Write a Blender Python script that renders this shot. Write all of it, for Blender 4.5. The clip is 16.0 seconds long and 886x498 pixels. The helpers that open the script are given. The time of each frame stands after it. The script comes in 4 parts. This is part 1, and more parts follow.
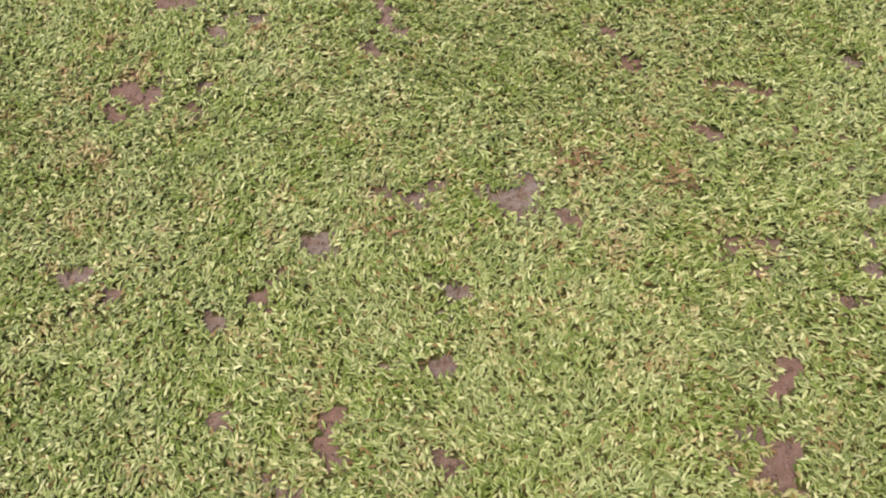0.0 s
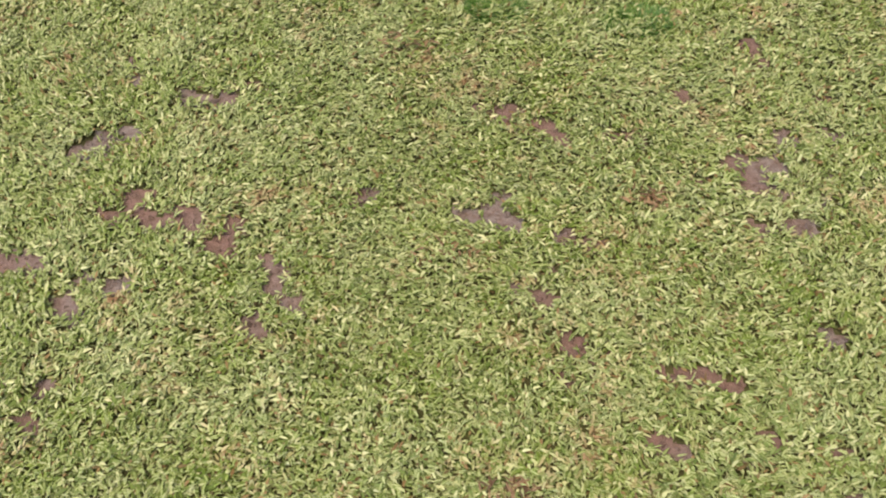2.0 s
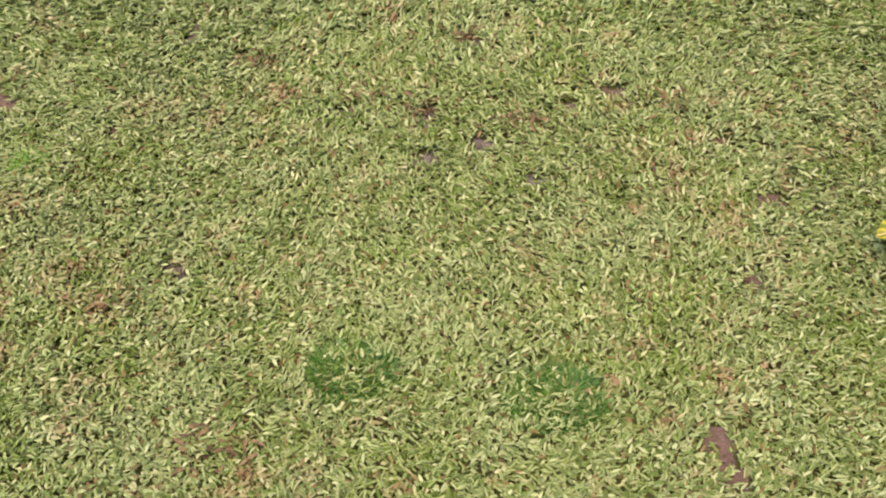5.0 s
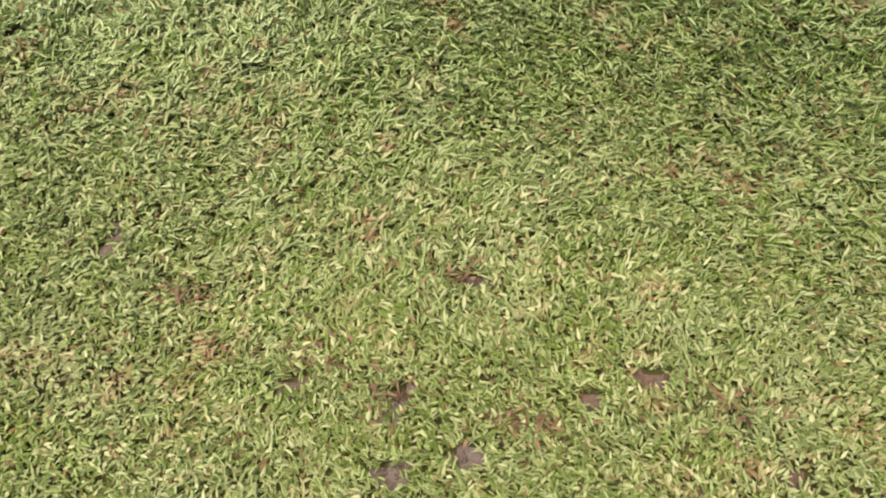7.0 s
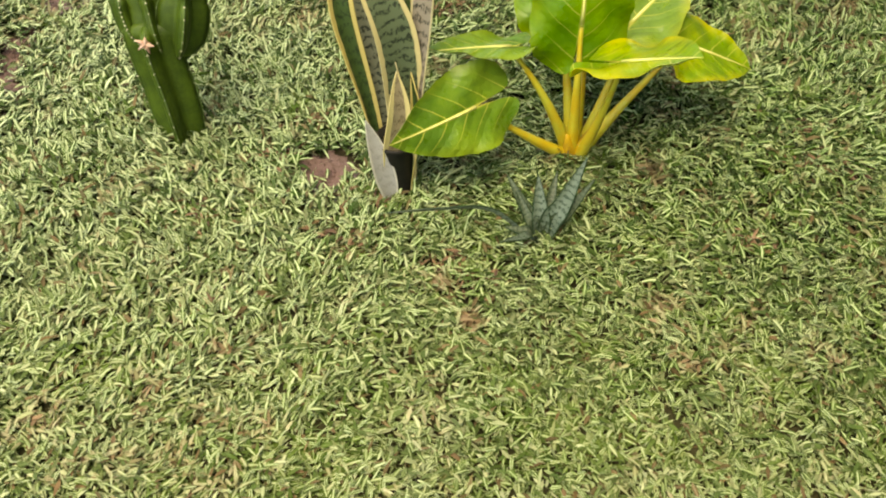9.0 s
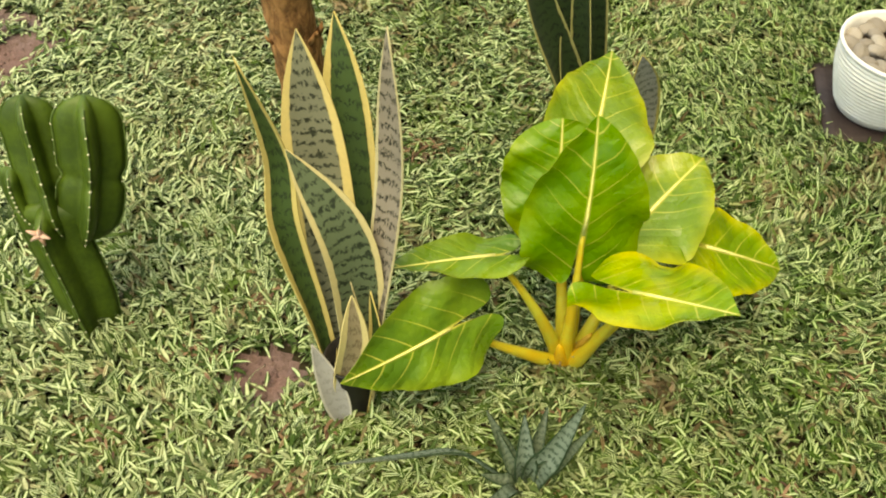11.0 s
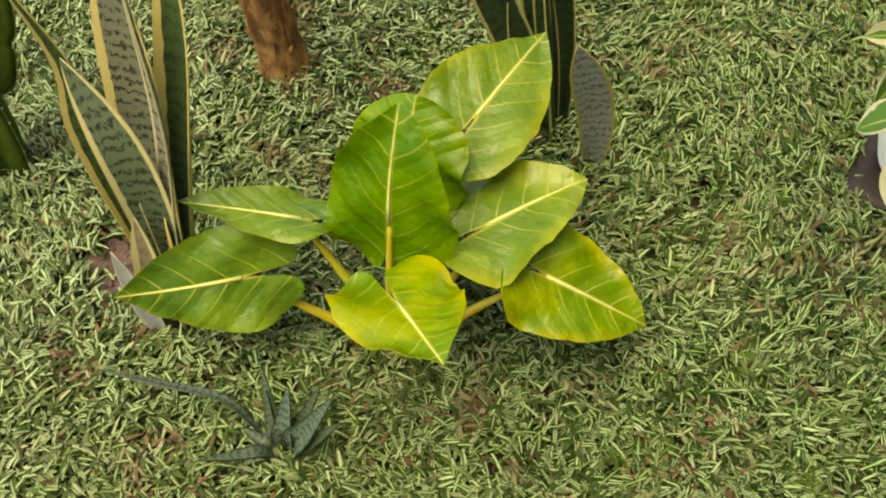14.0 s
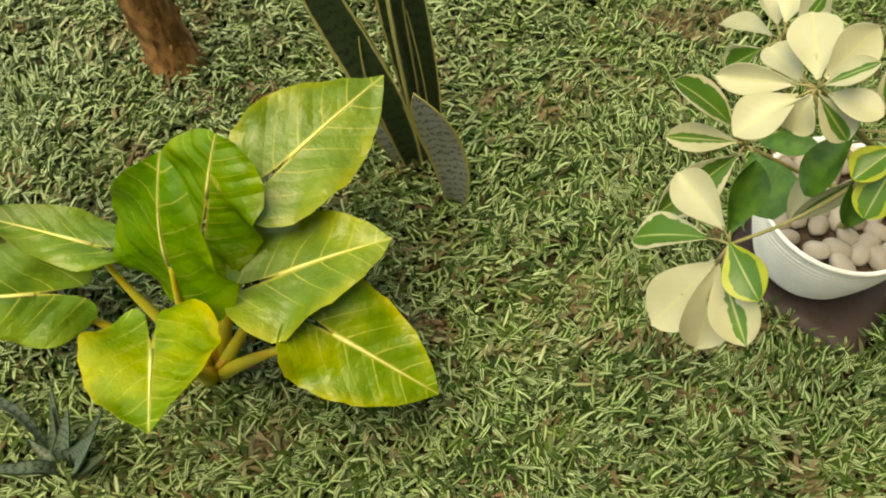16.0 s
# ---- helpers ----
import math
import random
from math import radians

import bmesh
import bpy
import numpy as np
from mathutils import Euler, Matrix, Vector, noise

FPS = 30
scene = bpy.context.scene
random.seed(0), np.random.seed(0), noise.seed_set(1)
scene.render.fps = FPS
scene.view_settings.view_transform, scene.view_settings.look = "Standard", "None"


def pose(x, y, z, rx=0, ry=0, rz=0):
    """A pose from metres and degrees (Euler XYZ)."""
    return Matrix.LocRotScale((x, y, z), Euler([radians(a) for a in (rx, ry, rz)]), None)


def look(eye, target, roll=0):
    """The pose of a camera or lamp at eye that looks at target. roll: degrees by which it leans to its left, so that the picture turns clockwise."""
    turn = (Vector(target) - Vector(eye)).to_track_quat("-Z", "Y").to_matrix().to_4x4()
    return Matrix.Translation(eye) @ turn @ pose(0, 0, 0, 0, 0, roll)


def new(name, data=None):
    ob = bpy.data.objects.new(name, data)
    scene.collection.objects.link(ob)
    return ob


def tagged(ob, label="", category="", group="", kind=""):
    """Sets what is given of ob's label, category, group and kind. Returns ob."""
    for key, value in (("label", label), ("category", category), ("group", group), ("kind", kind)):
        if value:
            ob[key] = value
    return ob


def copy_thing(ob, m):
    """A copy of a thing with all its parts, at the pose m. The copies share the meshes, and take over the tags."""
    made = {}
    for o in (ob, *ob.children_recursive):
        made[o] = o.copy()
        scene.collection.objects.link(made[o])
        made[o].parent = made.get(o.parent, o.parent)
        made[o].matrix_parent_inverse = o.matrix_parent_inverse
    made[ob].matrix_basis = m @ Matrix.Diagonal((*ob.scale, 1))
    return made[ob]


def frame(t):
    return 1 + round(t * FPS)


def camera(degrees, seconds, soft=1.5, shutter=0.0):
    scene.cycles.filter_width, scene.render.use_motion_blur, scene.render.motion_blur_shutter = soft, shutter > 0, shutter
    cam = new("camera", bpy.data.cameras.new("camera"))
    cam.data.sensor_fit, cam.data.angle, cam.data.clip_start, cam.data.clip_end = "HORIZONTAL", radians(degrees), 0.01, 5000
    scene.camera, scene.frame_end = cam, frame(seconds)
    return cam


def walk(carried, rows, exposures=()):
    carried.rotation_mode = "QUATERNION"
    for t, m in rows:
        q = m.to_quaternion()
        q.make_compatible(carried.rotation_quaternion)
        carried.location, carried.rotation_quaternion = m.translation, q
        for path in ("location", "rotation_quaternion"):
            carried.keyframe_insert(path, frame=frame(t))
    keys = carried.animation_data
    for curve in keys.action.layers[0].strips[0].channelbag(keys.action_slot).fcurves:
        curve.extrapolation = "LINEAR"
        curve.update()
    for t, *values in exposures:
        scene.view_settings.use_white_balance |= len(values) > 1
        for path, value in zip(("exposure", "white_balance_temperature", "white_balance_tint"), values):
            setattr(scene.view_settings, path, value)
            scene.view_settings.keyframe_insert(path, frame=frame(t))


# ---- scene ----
cam = camera(54.0, 16.0, soft=2.05)
PATH = [
    (0, (0.475, 0.119, 1.522), (0.213, 1.211, -0.133), -7.8),
    (0.5, (0.533, 0.271, 1.502), (0.27, 1.392, -0.132), -7.8),
    (1, (0.529, 0.445, 1.503), (0.3, 1.591, -0.12), -7.1),
    (1.5, (0.476, 0.628, 1.536), (0.313, 1.769, -0.098), -5.6),
    (2, (0.491, 0.808, 1.507), (0.343, 1.991, -0.098), -4.9),
    (2.5, (0.609, 0.987, 1.511), (0.379, 2.17, -0.085), -8.1),
    (3, (0.656, 1.175, 1.483), (0.413, 2.395, -0.083), -8.4),
    (3.5, (0.634, 1.371, 1.501), (0.451, 2.574, -0.086), -6.9),
    (4, (0.623, 1.543, 1.466), (0.524, 2.768, -0.112), -4.6),
    (4.2, (0.637, 1.612, 1.455), (0.557, 2.836, -0.125), -4.2),
    (6.3, (0.625, 2.41, 1.36), (0.654, 3.639, -0.218), 3.2),
    (6.5, (0.648, 2.483, 1.358), (0.648, 3.711, -0.22), 2.5),
    (7, (0.695, 2.696, 1.359), (0.622, 3.912, -0.227), 0.8),
    (7.5, (0.662, 2.876, 1.358), (0.591, 4.097, -0.225), 1.4),
    (8, (0.622, 3.067, 1.358), (0.568, 4.315, -0.204), 2.0),
    (8.5, (0.647, 3.239, 1.348), (0.55, 4.516, -0.188), 1.2),
    (9, (0.696, 3.438, 1.358), (0.518, 4.73, -0.158), -0.7),
    (9.5, (0.655, 3.603, 1.373), (0.488, 4.906, -0.135), 0.0),
    (10, (0.603, 3.755, 1.369), (0.49, 5.083, -0.123), 1.6),
    (10.2, (0.601, 3.801, 1.362), (0.504, 5.138, -0.122), 2.2),
    (12.3, (0.815, 4.156, 1.382), (0.592, 5.339, -0.215), 5.0),
    (12.5, (0.85, 4.183, 1.387), (0.6, 5.336, -0.229), 4.6),
    (13, (0.959, 4.232, 1.396), (0.618, 5.311, -0.253), 3.6),
    (13.5, (1.116, 4.269, 1.39), (0.635, 5.282, -0.266), 0.5),
    (14, (1.215, 4.305, 1.38), (0.662, 5.286, -0.273), 0.4),
    (14.5, (1.242, 4.361, 1.385), (0.686, 5.315, -0.283), 2.0),
    (15, (1.277, 4.481, 1.415), (0.717, 5.357, -0.294), 2.0),
    (15.5, (1.325, 4.544, 1.42), (0.767, 5.416, -0.292), 3.4),
    (16, (1.45, 4.648, 1.433), (0.856, 5.493, -0.279), 2.7),
]
walk(cam, [(t, look(eye, target, roll)) for t, eye, target, roll in PATH],
     exposures=[(0, 1.56, 8300, 12), (6, 1.56, 8400, 10), (10, 1.70, 9800, 5), (12.3, 1.51, 10000, 2), (16, 1.31, 10000, 2)])

# ---- sky and sun ----
SUN_FROM = Vector((-0.15, -0.30, 1.0)).normalized()
world = bpy.data.worlds.new("sky")
scene.world = world
world.use_nodes = True
sky = world.node_tree.nodes.new("ShaderNodeTexSky")
sky.sky_type, sky.sun_disc = "NISHITA", False
sky.sun_elevation = math.asin(SUN_FROM.z)
sky.sun_rotation = math.atan2(SUN_FROM.x, SUN_FROM.y)
world.node_tree.links.new(sky.outputs[0], world.node_tree.nodes["Background"].inputs[0])
world.node_tree.nodes["Background"].inputs[1].default_value = 0.15
sun = new("sun", bpy.data.lights.new("sun", "SUN"))
sun.data.energy, sun.data.angle, sun.data.color = 1.8, radians(48), (1.0, 0.93, 0.80)
sun.matrix_basis = look(SUN_FROM * 20, (0, 0, 0))


# ---- materials ----
class Nodes:
    """A small wrapper that keeps node code short."""

    def __init__(self, name):
        self.mat = bpy.data.materials.new(name)
        self.mat.use_nodes = True
        self.t = self.mat.node_tree
        self.bsdf = self.t.nodes["Principled BSDF"]
        self.out = self.t.nodes["Material Output"]

    def add(self, kind, **props):
        n = self.t.nodes.new("ShaderNode" + kind)
        for key, value in props.items():
            setattr(n, key, value)
        return n

    def link(self, a, b):
        self.t.links.new(a, b)

    def put(self, socket, value):
        if isinstance(value, bpy.types.NodeSocket):
            self.link(value, socket)
        elif isinstance(value, (tuple, list)) and socket.type == "RGBA" and len(value) == 3:
            socket.default_value = (*value, 1)
        else:
            socket.default_value = value

    def math(self, op, a, b=0.0, c=0.0, clamp=False):
        n = self.add("Math", operation=op, use_clamp=clamp)
        self.put(n.inputs[0], a), self.put(n.inputs[1], b)
        if op in ("MULTIPLY_ADD", "SMOOTH_MIN", "COMPARE"):
            self.put(n.inputs[2], c)
        return n.outputs[0]

    def step(self, value, lo, hi, a=0.0, b=1.0):
        n = self.add("MapRange", interpolation_type="SMOOTHSTEP")
        for k, v in enumerate((value, lo, hi, a, b)):
            self.put(n.inputs[k], v)
        return n.outputs[0]

    def mix(self, f, a, b, blend="MIX"):
        n = self.add("Mix", data_type="RGBA", blend_type=blend)
        self.put(n.inputs[0], f), self.put(n.inputs[6], a), self.put(n.inputs[7], b)
        return n.outputs[2]

    def noise(self, scale, detail=3.0, rough=0.55, vector=None, distortion=0.0):
        n = self.add("TexNoise")
        n.inputs["Scale"].default_value, n.inputs["Detail"].default_value = scale, detail
        n.inputs["Roughness"].default_value, n.inputs["Distortion"].default_value = rough, distortion
        self.link(vector if vector is not None else self.place(), n.inputs["Vector"])
        return n.outputs[0]

    def place(self):
        return self.add("NewGeometry").outputs["Position"]

    def local(self):
        return self.add("TexCoord").outputs["Object"]

    def uv(self):
        n = self.add("SeparateXYZ")
        self.link(self.add("UVMap").outputs[0], n.inputs[0])
        return n.outputs[0], n.outputs[1]

    def island(self):
        return self.add("NewGeometry").outputs["Random Per Island"]

    def each(self):
        return self.add("ObjectInfo").outputs["Random"]

    def bump(self, height, strength=0.3, distance=0.002):
        n = self.add("Bump")
        n.inputs["Strength"].default_value, n.inputs["Distance"].default_value = strength, distance
        self.link(height, n.inputs["Height"])
        self.link(n.outputs[0], self.bsdf.inputs["Normal"])

    def finish(self, colour, rough=0.6, spec=0.4, through_light=0.0, coat=0.0):
        self.put(self.bsdf.inputs["Base Color"], colour)
        self.put(self.bsdf.inputs["Roughness"], rough)
        self.put(self.bsdf.inputs["Specular IOR Level"], spec)
        self.put(self.bsdf.inputs["Coat Weight"], coat)
        if through_light:
            tr, mx = self.add("BsdfTranslucent"), self.add("MixShader")
            self.put(tr.inputs[0], colour)
            mx.inputs[0].default_value = through_light
            self.link(self.bsdf.outputs[0], mx.inputs[1]), self.link(tr.outputs[0], mx.inputs[2])
            self.link(mx.outputs[0], self.out.inputs[0])
        return self.mat


def soil_material():
    n = Nodes("bare_soil")
    a, b, c = n.noise(1.9, 3), n.noise(45, 5, 0.65), n.noise(260, 3)
    col = n.mix(n.step(a, 0.42, 0.58), (0.150, 0.124, 0.124), (0.142, 0.086, 0.078))
    col = n.mix(n.step(b, 0.30, 0.62), (0.100, 0.066, 0.056), col)
    col = n.mix(n.step(c, 0.55, 0.8, 0, 0.35), col, (0.40, 0.30, 0.25))
    n.bump(n.math("ADD", b, n.math("MULTIPLY", c, 0.3)), 0.8, 0.012)
    return n.finish(col, 0.92, 0.2)


def far_lawn_material():
    n = Nodes("far_lawn")
    a, b, c = n.noise(1.2, 4), n.noise(60, 4), n.noise(230, 3, 0.7)
    sep = n.add("SeparateXYZ")
    n.link(n.place(), sep.inputs[0])
    lush = n.step(sep.outputs[1], 3.3, 5.1)
    col = n.mix(n.step(a, 0.35, 0.65), n.mix(lush, (0.150, 0.175, 0.070), (0.085, 0.120, 0.040)), n.mix(lush, (0.200, 0.205, 0.100), (0.125, 0.155, 0.060)))
    col = n.mix(n.step(b, 0.3, 0.7), (0.050, 0.070, 0.020), col)
    col = n.mix(n.step(c, 0.52, 0.66, 0, 0.7), col, (0.34, 0.36, 0.20))
    n.bump(n.math("ADD", b, n.math("MULTIPLY", c, 0.5)), 0.9, 0.02)
    return n.finish(col, 0.8, 0.3)


def blade_material():
    """Carpet grass: green blades striped with cream, drier where the lawn is worn."""
    n = Nodes("striped_grass_blade")
    u, v = n.uv()
    r = n.island()
    edge = n.math("ABSOLUTE", n.math("SUBTRACT", n.math("MULTIPLY", u, 2.0), 1.0))
    r2 = n.math("FRACT", n.math("MULTIPLY", r, 17.31))
    r3 = n.math("FRACT", n.math("MULTIPLY", r, 91.7))
    r4 = n.math("FRACT", n.math("MULTIPLY", r, 251.3))
    dry = n.math("ADD", n.math("MULTIPLY", n.noise(2.3, 4, 0.6), 0.40), n.math("MULTIPLY", n.noise(11, 4, 0.6), 0.60))
    tint, cool = n.noise(3.1, 3, 0.6), n.noise(7.5, 3, 0.6)
    sep = n.add("SeparateXYZ")
    n.link(n.place(), sep.inputs[0])
    lush = n.step(sep.outputs[1], 3.3, 5.1)
    worn = n.mix(r2, (0.036, 0.074, 0.010), (0.130, 0.195, 0.034))
    worn = n.mix(n.step(tint, 0.40, 0.62, 0, 0.75), worn, n.mix(r2, (0.090, 0.145, 0.045), (0.205, 0.250, 0.100)))
    green = n.mix(lush, worn, n.mix(r2, (0.006, 0.026, 0.001), (0.028, 0.090, 0.003)))
    green = n.mix(n.step(cool, 0.50, 0.66, 0, 0.45), green, n.mix(lush, (0.130, 0.200, 0.030), (0.080, 0.150, 0.010)))
    # West side: more cream in the blades, and its brighter light painted in.
    open_side_light = n.step(n.math("ADD", sep.outputs[0], n.math("MULTIPLY", n.noise(1.3, 2), 1.4)), 0.5, 1.9, 1.0, 0.0)
    open_side_light = n.math("MULTIPLY", open_side_light, lush)
    wide = n.math("ADD", n.math("ADD", 0.10, n.math("MULTIPLY", open_side_light, 0.16)), n.math("MULTIPLY", r4, 0.34))
    cream = n.mix(lush, n.mix(r3, (0.27, 0.32, 0.15), (0.50, 0.54, 0.34)), n.mix(r3, (0.26, 0.38, 0.14), (0.60, 0.71, 0.42)))
    cream = n.mix(n.math("MULTIPLY", open_side_light, 0.45), cream, (0.66, 0.74, 0.52))
    wander = n.math("MULTIPLY", n.math("SUBTRACT", n.noise(90, 2), 0.5), 0.4)
    middle = n.math("SUBTRACT", 1.0, n.step(n.math("SUBTRACT", n.math("ADD", edge, wander), wide), 0.0, 0.16))
    pair = n.math("SUBTRACT", 1.0, n.step(n.math("ABSOLUTE", n.math("SUBTRACT", edge, 0.45)), 0.10, 0.24))
    stripe = n.mix(n.step(r3, 0.66, 0.68), middle, pair)
    much = n.math("MULTIPLY", stripe, n.step(r2, 0.14, 0.50, 0.06, 0.95))
    col = n.mix(much, green, cream)
    patch = n.math("ADD", n.math("MULTIPLY", n.noise(6.0, 3, 0.6), 0.6), n.math("MULTIPLY", n.noise(21, 3, 0.6), 0.4))
    col = n.mix(n.step(patch, 0.36, 0.64, 0.0, 1.0), n.mix(n.mix(lush, (0.32, 0.32, 0.32), (0.10, 0.10, 0.10)), col, n.mix(lush, (0.115, 0.165, 0.022), (0.050, 0.115, 0.006))), n.mix(n.mix(lush, (0.20, 0.20, 0.20), (0.05, 0.05, 0.05)), col, (0.300, 0.315, 0.180)))
    pale = n.math("MULTIPLY", n.step(r, 0.84, 0.88), n.math("MULTIPLY", n.step(dry, 0.35, 0.65, 0.45, 0.9), n.step(lush, 0.0, 1.0, 1.0, 0.25)))
    col = n.mix(pale, col, n.mix(r4, (0.38, 0.42, 0.21), (0.56, 0.57, 0.36)))
    tan = n.math("MULTIPLY", n.step(n.math("ADD", n.math("MULTIPLY", r4, 0.16), dry), 0.645, 0.72), n.mix(lush, (0.6, 0.6, 0.6), (0.3, 0.3, 0.3)))
    col = n.mix(tan, col, n.mix(r3, (0.26, 0.185, 0.10), (0.46, 0.38, 0.24)))
    gone = n.math("MULTIPLY", n.step(n.math("ADD", n.math("ADD", n.math("MULTIPLY", r2, 0.14), n.math("MULTIPLY", lush, 0.035)), dry), 0.705, 0.755), 0.85)
    col = n.mix(gone, col, n.mix(lush, n.mix(r3, (0.12, 0.050, 0.030), (0.30, 0.17, 0.105)), n.mix(r3, (0.060, 0.034, 0.016), (0.24, 0.165, 0.095))))
    col = n.mix(n.math("MULTIPLY", n.step(r, 0.040, 0.048, 1.0, 0.0), 0.8), col, n.mix(lush, n.mix(r3, (0.080, 0.040, 0.022), (0.24, 0.13, 0.07)), n.mix(r3, (0.045, 0.026, 0.012), (0.16, 0.10, 0.05))))
    n.bump(n.math("SINE", n.math("MULTIPLY", u, 30.0)), 0.15, 0.0005)
    return n.finish(col, 0.60, 0.13, 0.2)


def thatch_material():
    """Ground under the blades: dry straw where the lawn is worn, darkest where it is lush; shade of the gaps is in the
    colour.
    """
    n = Nodes("lawn_thatch_gap_shade")
    sep = n.add("SeparateXYZ")
    n.link(n.place(), sep.inputs[0])
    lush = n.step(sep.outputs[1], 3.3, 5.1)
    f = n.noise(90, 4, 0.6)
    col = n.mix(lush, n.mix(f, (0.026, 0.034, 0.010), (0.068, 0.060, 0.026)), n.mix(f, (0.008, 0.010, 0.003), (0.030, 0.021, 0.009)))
    n.bump(f, 0.6, 0.006)
    return n.finish(col, 0.9, 0.2)


def plain_leaf_material(name, dark, light, rough=0.45):
    n = Nodes(name)
    u, v = n.uv()
    col = n.mix(n.step(n.math("ADD", n.noise(60, 3), n.math("MULTIPLY", n.island(), 0.5)), 0.5, 1.0), dark, light)
    return n.finish(col, rough, 0.4, 0.2)


def taro_material(name, yellowing, dark=(0.13, 0.28, 0.006), light=(0.23, 0.41, 0.010), glow=0.42):
    """Big heart leaf: lime green, yellow at the margin, pale veins."""
    n = Nodes(name)
    x, y = n.uv()
    ay = n.math("ABSOLUTE", y)
    patch = n.noise(9, 4, 0.6, n.local())
    fine = n.noise(70, 3, 0.6, n.local())
    green = n.mix(n.step(patch, 0.35, 0.65), dark, light)
    yellow = n.mix(patch, (0.48, 0.48, 0.012), (0.66, 0.58, 0.02))
    border = n.step(n.math("ADD", ay, n.math("MULTIPLY", n.math("ABSOLUTE", x), 0.35)), 0.35, 0.75)
    far = n.math("MULTIPLY", n.math("ADD", border, n.math("SUBTRACT", patch, 0.5)), yellowing, clamp=True)
    col = n.mix(far, green, yellow)
    col = n.mix(n.step(fine, 0.6, 0.78, 0, 0.35), col, (0.10, 0.2, 0.02))
    lanes = n.math("SUBTRACT", n.math("MULTIPLY", x, 3.9), n.math("MULTIPLY", n.math("POWER", ay, 1.2), 4.6))
    lane = n.math("ABSOLUTE", n.math("SUBTRACT", n.math("FRACT", n.math("ADD", lanes, n.math("MULTIPLY", patch, 0.25))), 0.5))
    vein = n.math("SUBTRACT", 1.0, n.step(n.math("ADD", lane, n.math("MULTIPLY", ay, 0.075)), 0.018, 0.052))
    vein = n.math("MULTIPLY", vein, n.math("SUBTRACT", 1.0, n.step(ay, 0.22, 0.46, 0.0, 0.9)))
    rib = n.math("SUBTRACT", 1.0, n.step(n.math("ADD", ay, n.math("MULTIPLY", x, 0.018)), 0.012, 0.036))
    col = n.mix(n.math("MAXIMUM", n.math("MULTIPLY", vein, 0.62), n.math("MULTIPLY", rib, 0.85)), col, (0.64, 0.62, 0.12))
    swell = n.math("ADD", n.math("MULTIPLY", n.math("ABSOLUTE", n.math("SINE", n.math("MULTIPLY", lanes, math.pi))), 0.3), n.math("MULTIPLY", patch, 0.8))
    n.bump(n.math("ADD", swell, n.math("MULTIPLY", n.noise(34, 4, 0.65, n.local()), 1.1)), 0.85, 0.006)
    return n.finish(col, n.step(n.noise(24, 4, 0.6, n.local()), 0.35, 0.65, 0.24, 0.50), 0.55, glow, 0.16)


def snake_material(name, pale, dark, rim_col, rim_at, band):
    """Sword leaf: grey-green with dark zigzag bands, and a coloured margin."""
    n = Nodes(name)
    u, v = n.uv()
    edge = n.math("ABSOLUTE", n.math("SUBTRACT", n.math("MULTIPLY", u, 2.0), 1.0))
    vec = n.add("CombineXYZ")
    n.put(vec.inputs[0], n.math("MULTIPLY", u, 3.0))
    n.put(vec.inputs[1], n.math("MULTIPLY", v, 26.0))
    n.put(vec.inputs[2], n.math("MULTIPLY", n.each(), 20.0))
    wob = n.noise(1.6, 4, 0.65, vec.outputs[0])
    fine = n.noise(5.0, 4, 0.6, vec.outputs[0])
    wave = n.math("SINE", n.math("ADD", n.math("MULTIPLY", v, band), n.math("MULTIPLY", wob, 13.0)))
    dash = n.math("MULTIPLY", n.step(wave, 0.1, 0.6), n.step(fine, 0.42, 0.54))
    col = n.mix(dash, n.mix(n.noise(9, 3, 0.5, n.local()), pale, tuple(0.62 * k for k in pale)), dark)
    wide = n.math("ADD", rim_at, n.math("MULTIPLY", n.math("SUBTRACT", wob, 0.5), 0.18))
    col = n.mix(n.step(n.math("SUBTRACT", edge, wide), -0.02, 0.03), col, n.mix(fine, rim_col, tuple(0.75 * k for k in rim_col)))
    n.bump(fine, 0.12, 0.001)
    return n.finish(col, 0.48, 0.42, 0.06)


def umbrella_material(name, cream_at, deep=(0.43, 0.43, 0.26), bright=(0.57, 0.57, 0.39)):
    """Variegated leaf: cream blade with a ragged green flame, or green with a cream edge."""
    n = Nodes(name)
    u, v = n.uv()
    edge = n.math("ABSOLUTE", n.math("SUBTRACT", n.math("MULTIPLY", u, 2.0), 1.0))
    ragged = n.noise(24, 4, 0.65, n.local())
    f = n.step(n.math("ADD", edge, n.math("MULTIPLY", n.math("SUBTRACT", ragged, 0.5), 0.9)), cream_at, cream_at + 0.06)
    green = n.mix(n.noise(14, 3, 0.5, n.local()), (0.030, 0.105, 0.014), (0.11, 0.24, 0.028))
    col = n.mix(f, green, n.mix(ragged, deep, bright))
    col = n.mix(n.math("SUBTRACT", 1.0, n.step(edge, 0.02, 0.07, 0.45, 1.0)), col, (0.55, 0.58, 0.25))
    n.bump(n.math("ADD", ragged, n.math("SINE", n.math("MULTIPLY", n.math("SUBTRACT", v, n.math("MULTIPLY", edge, 0.25)), 55.0))), 0.05, 0.0015)
    return n.finish(col, 0.38, 0.45, 0.25)


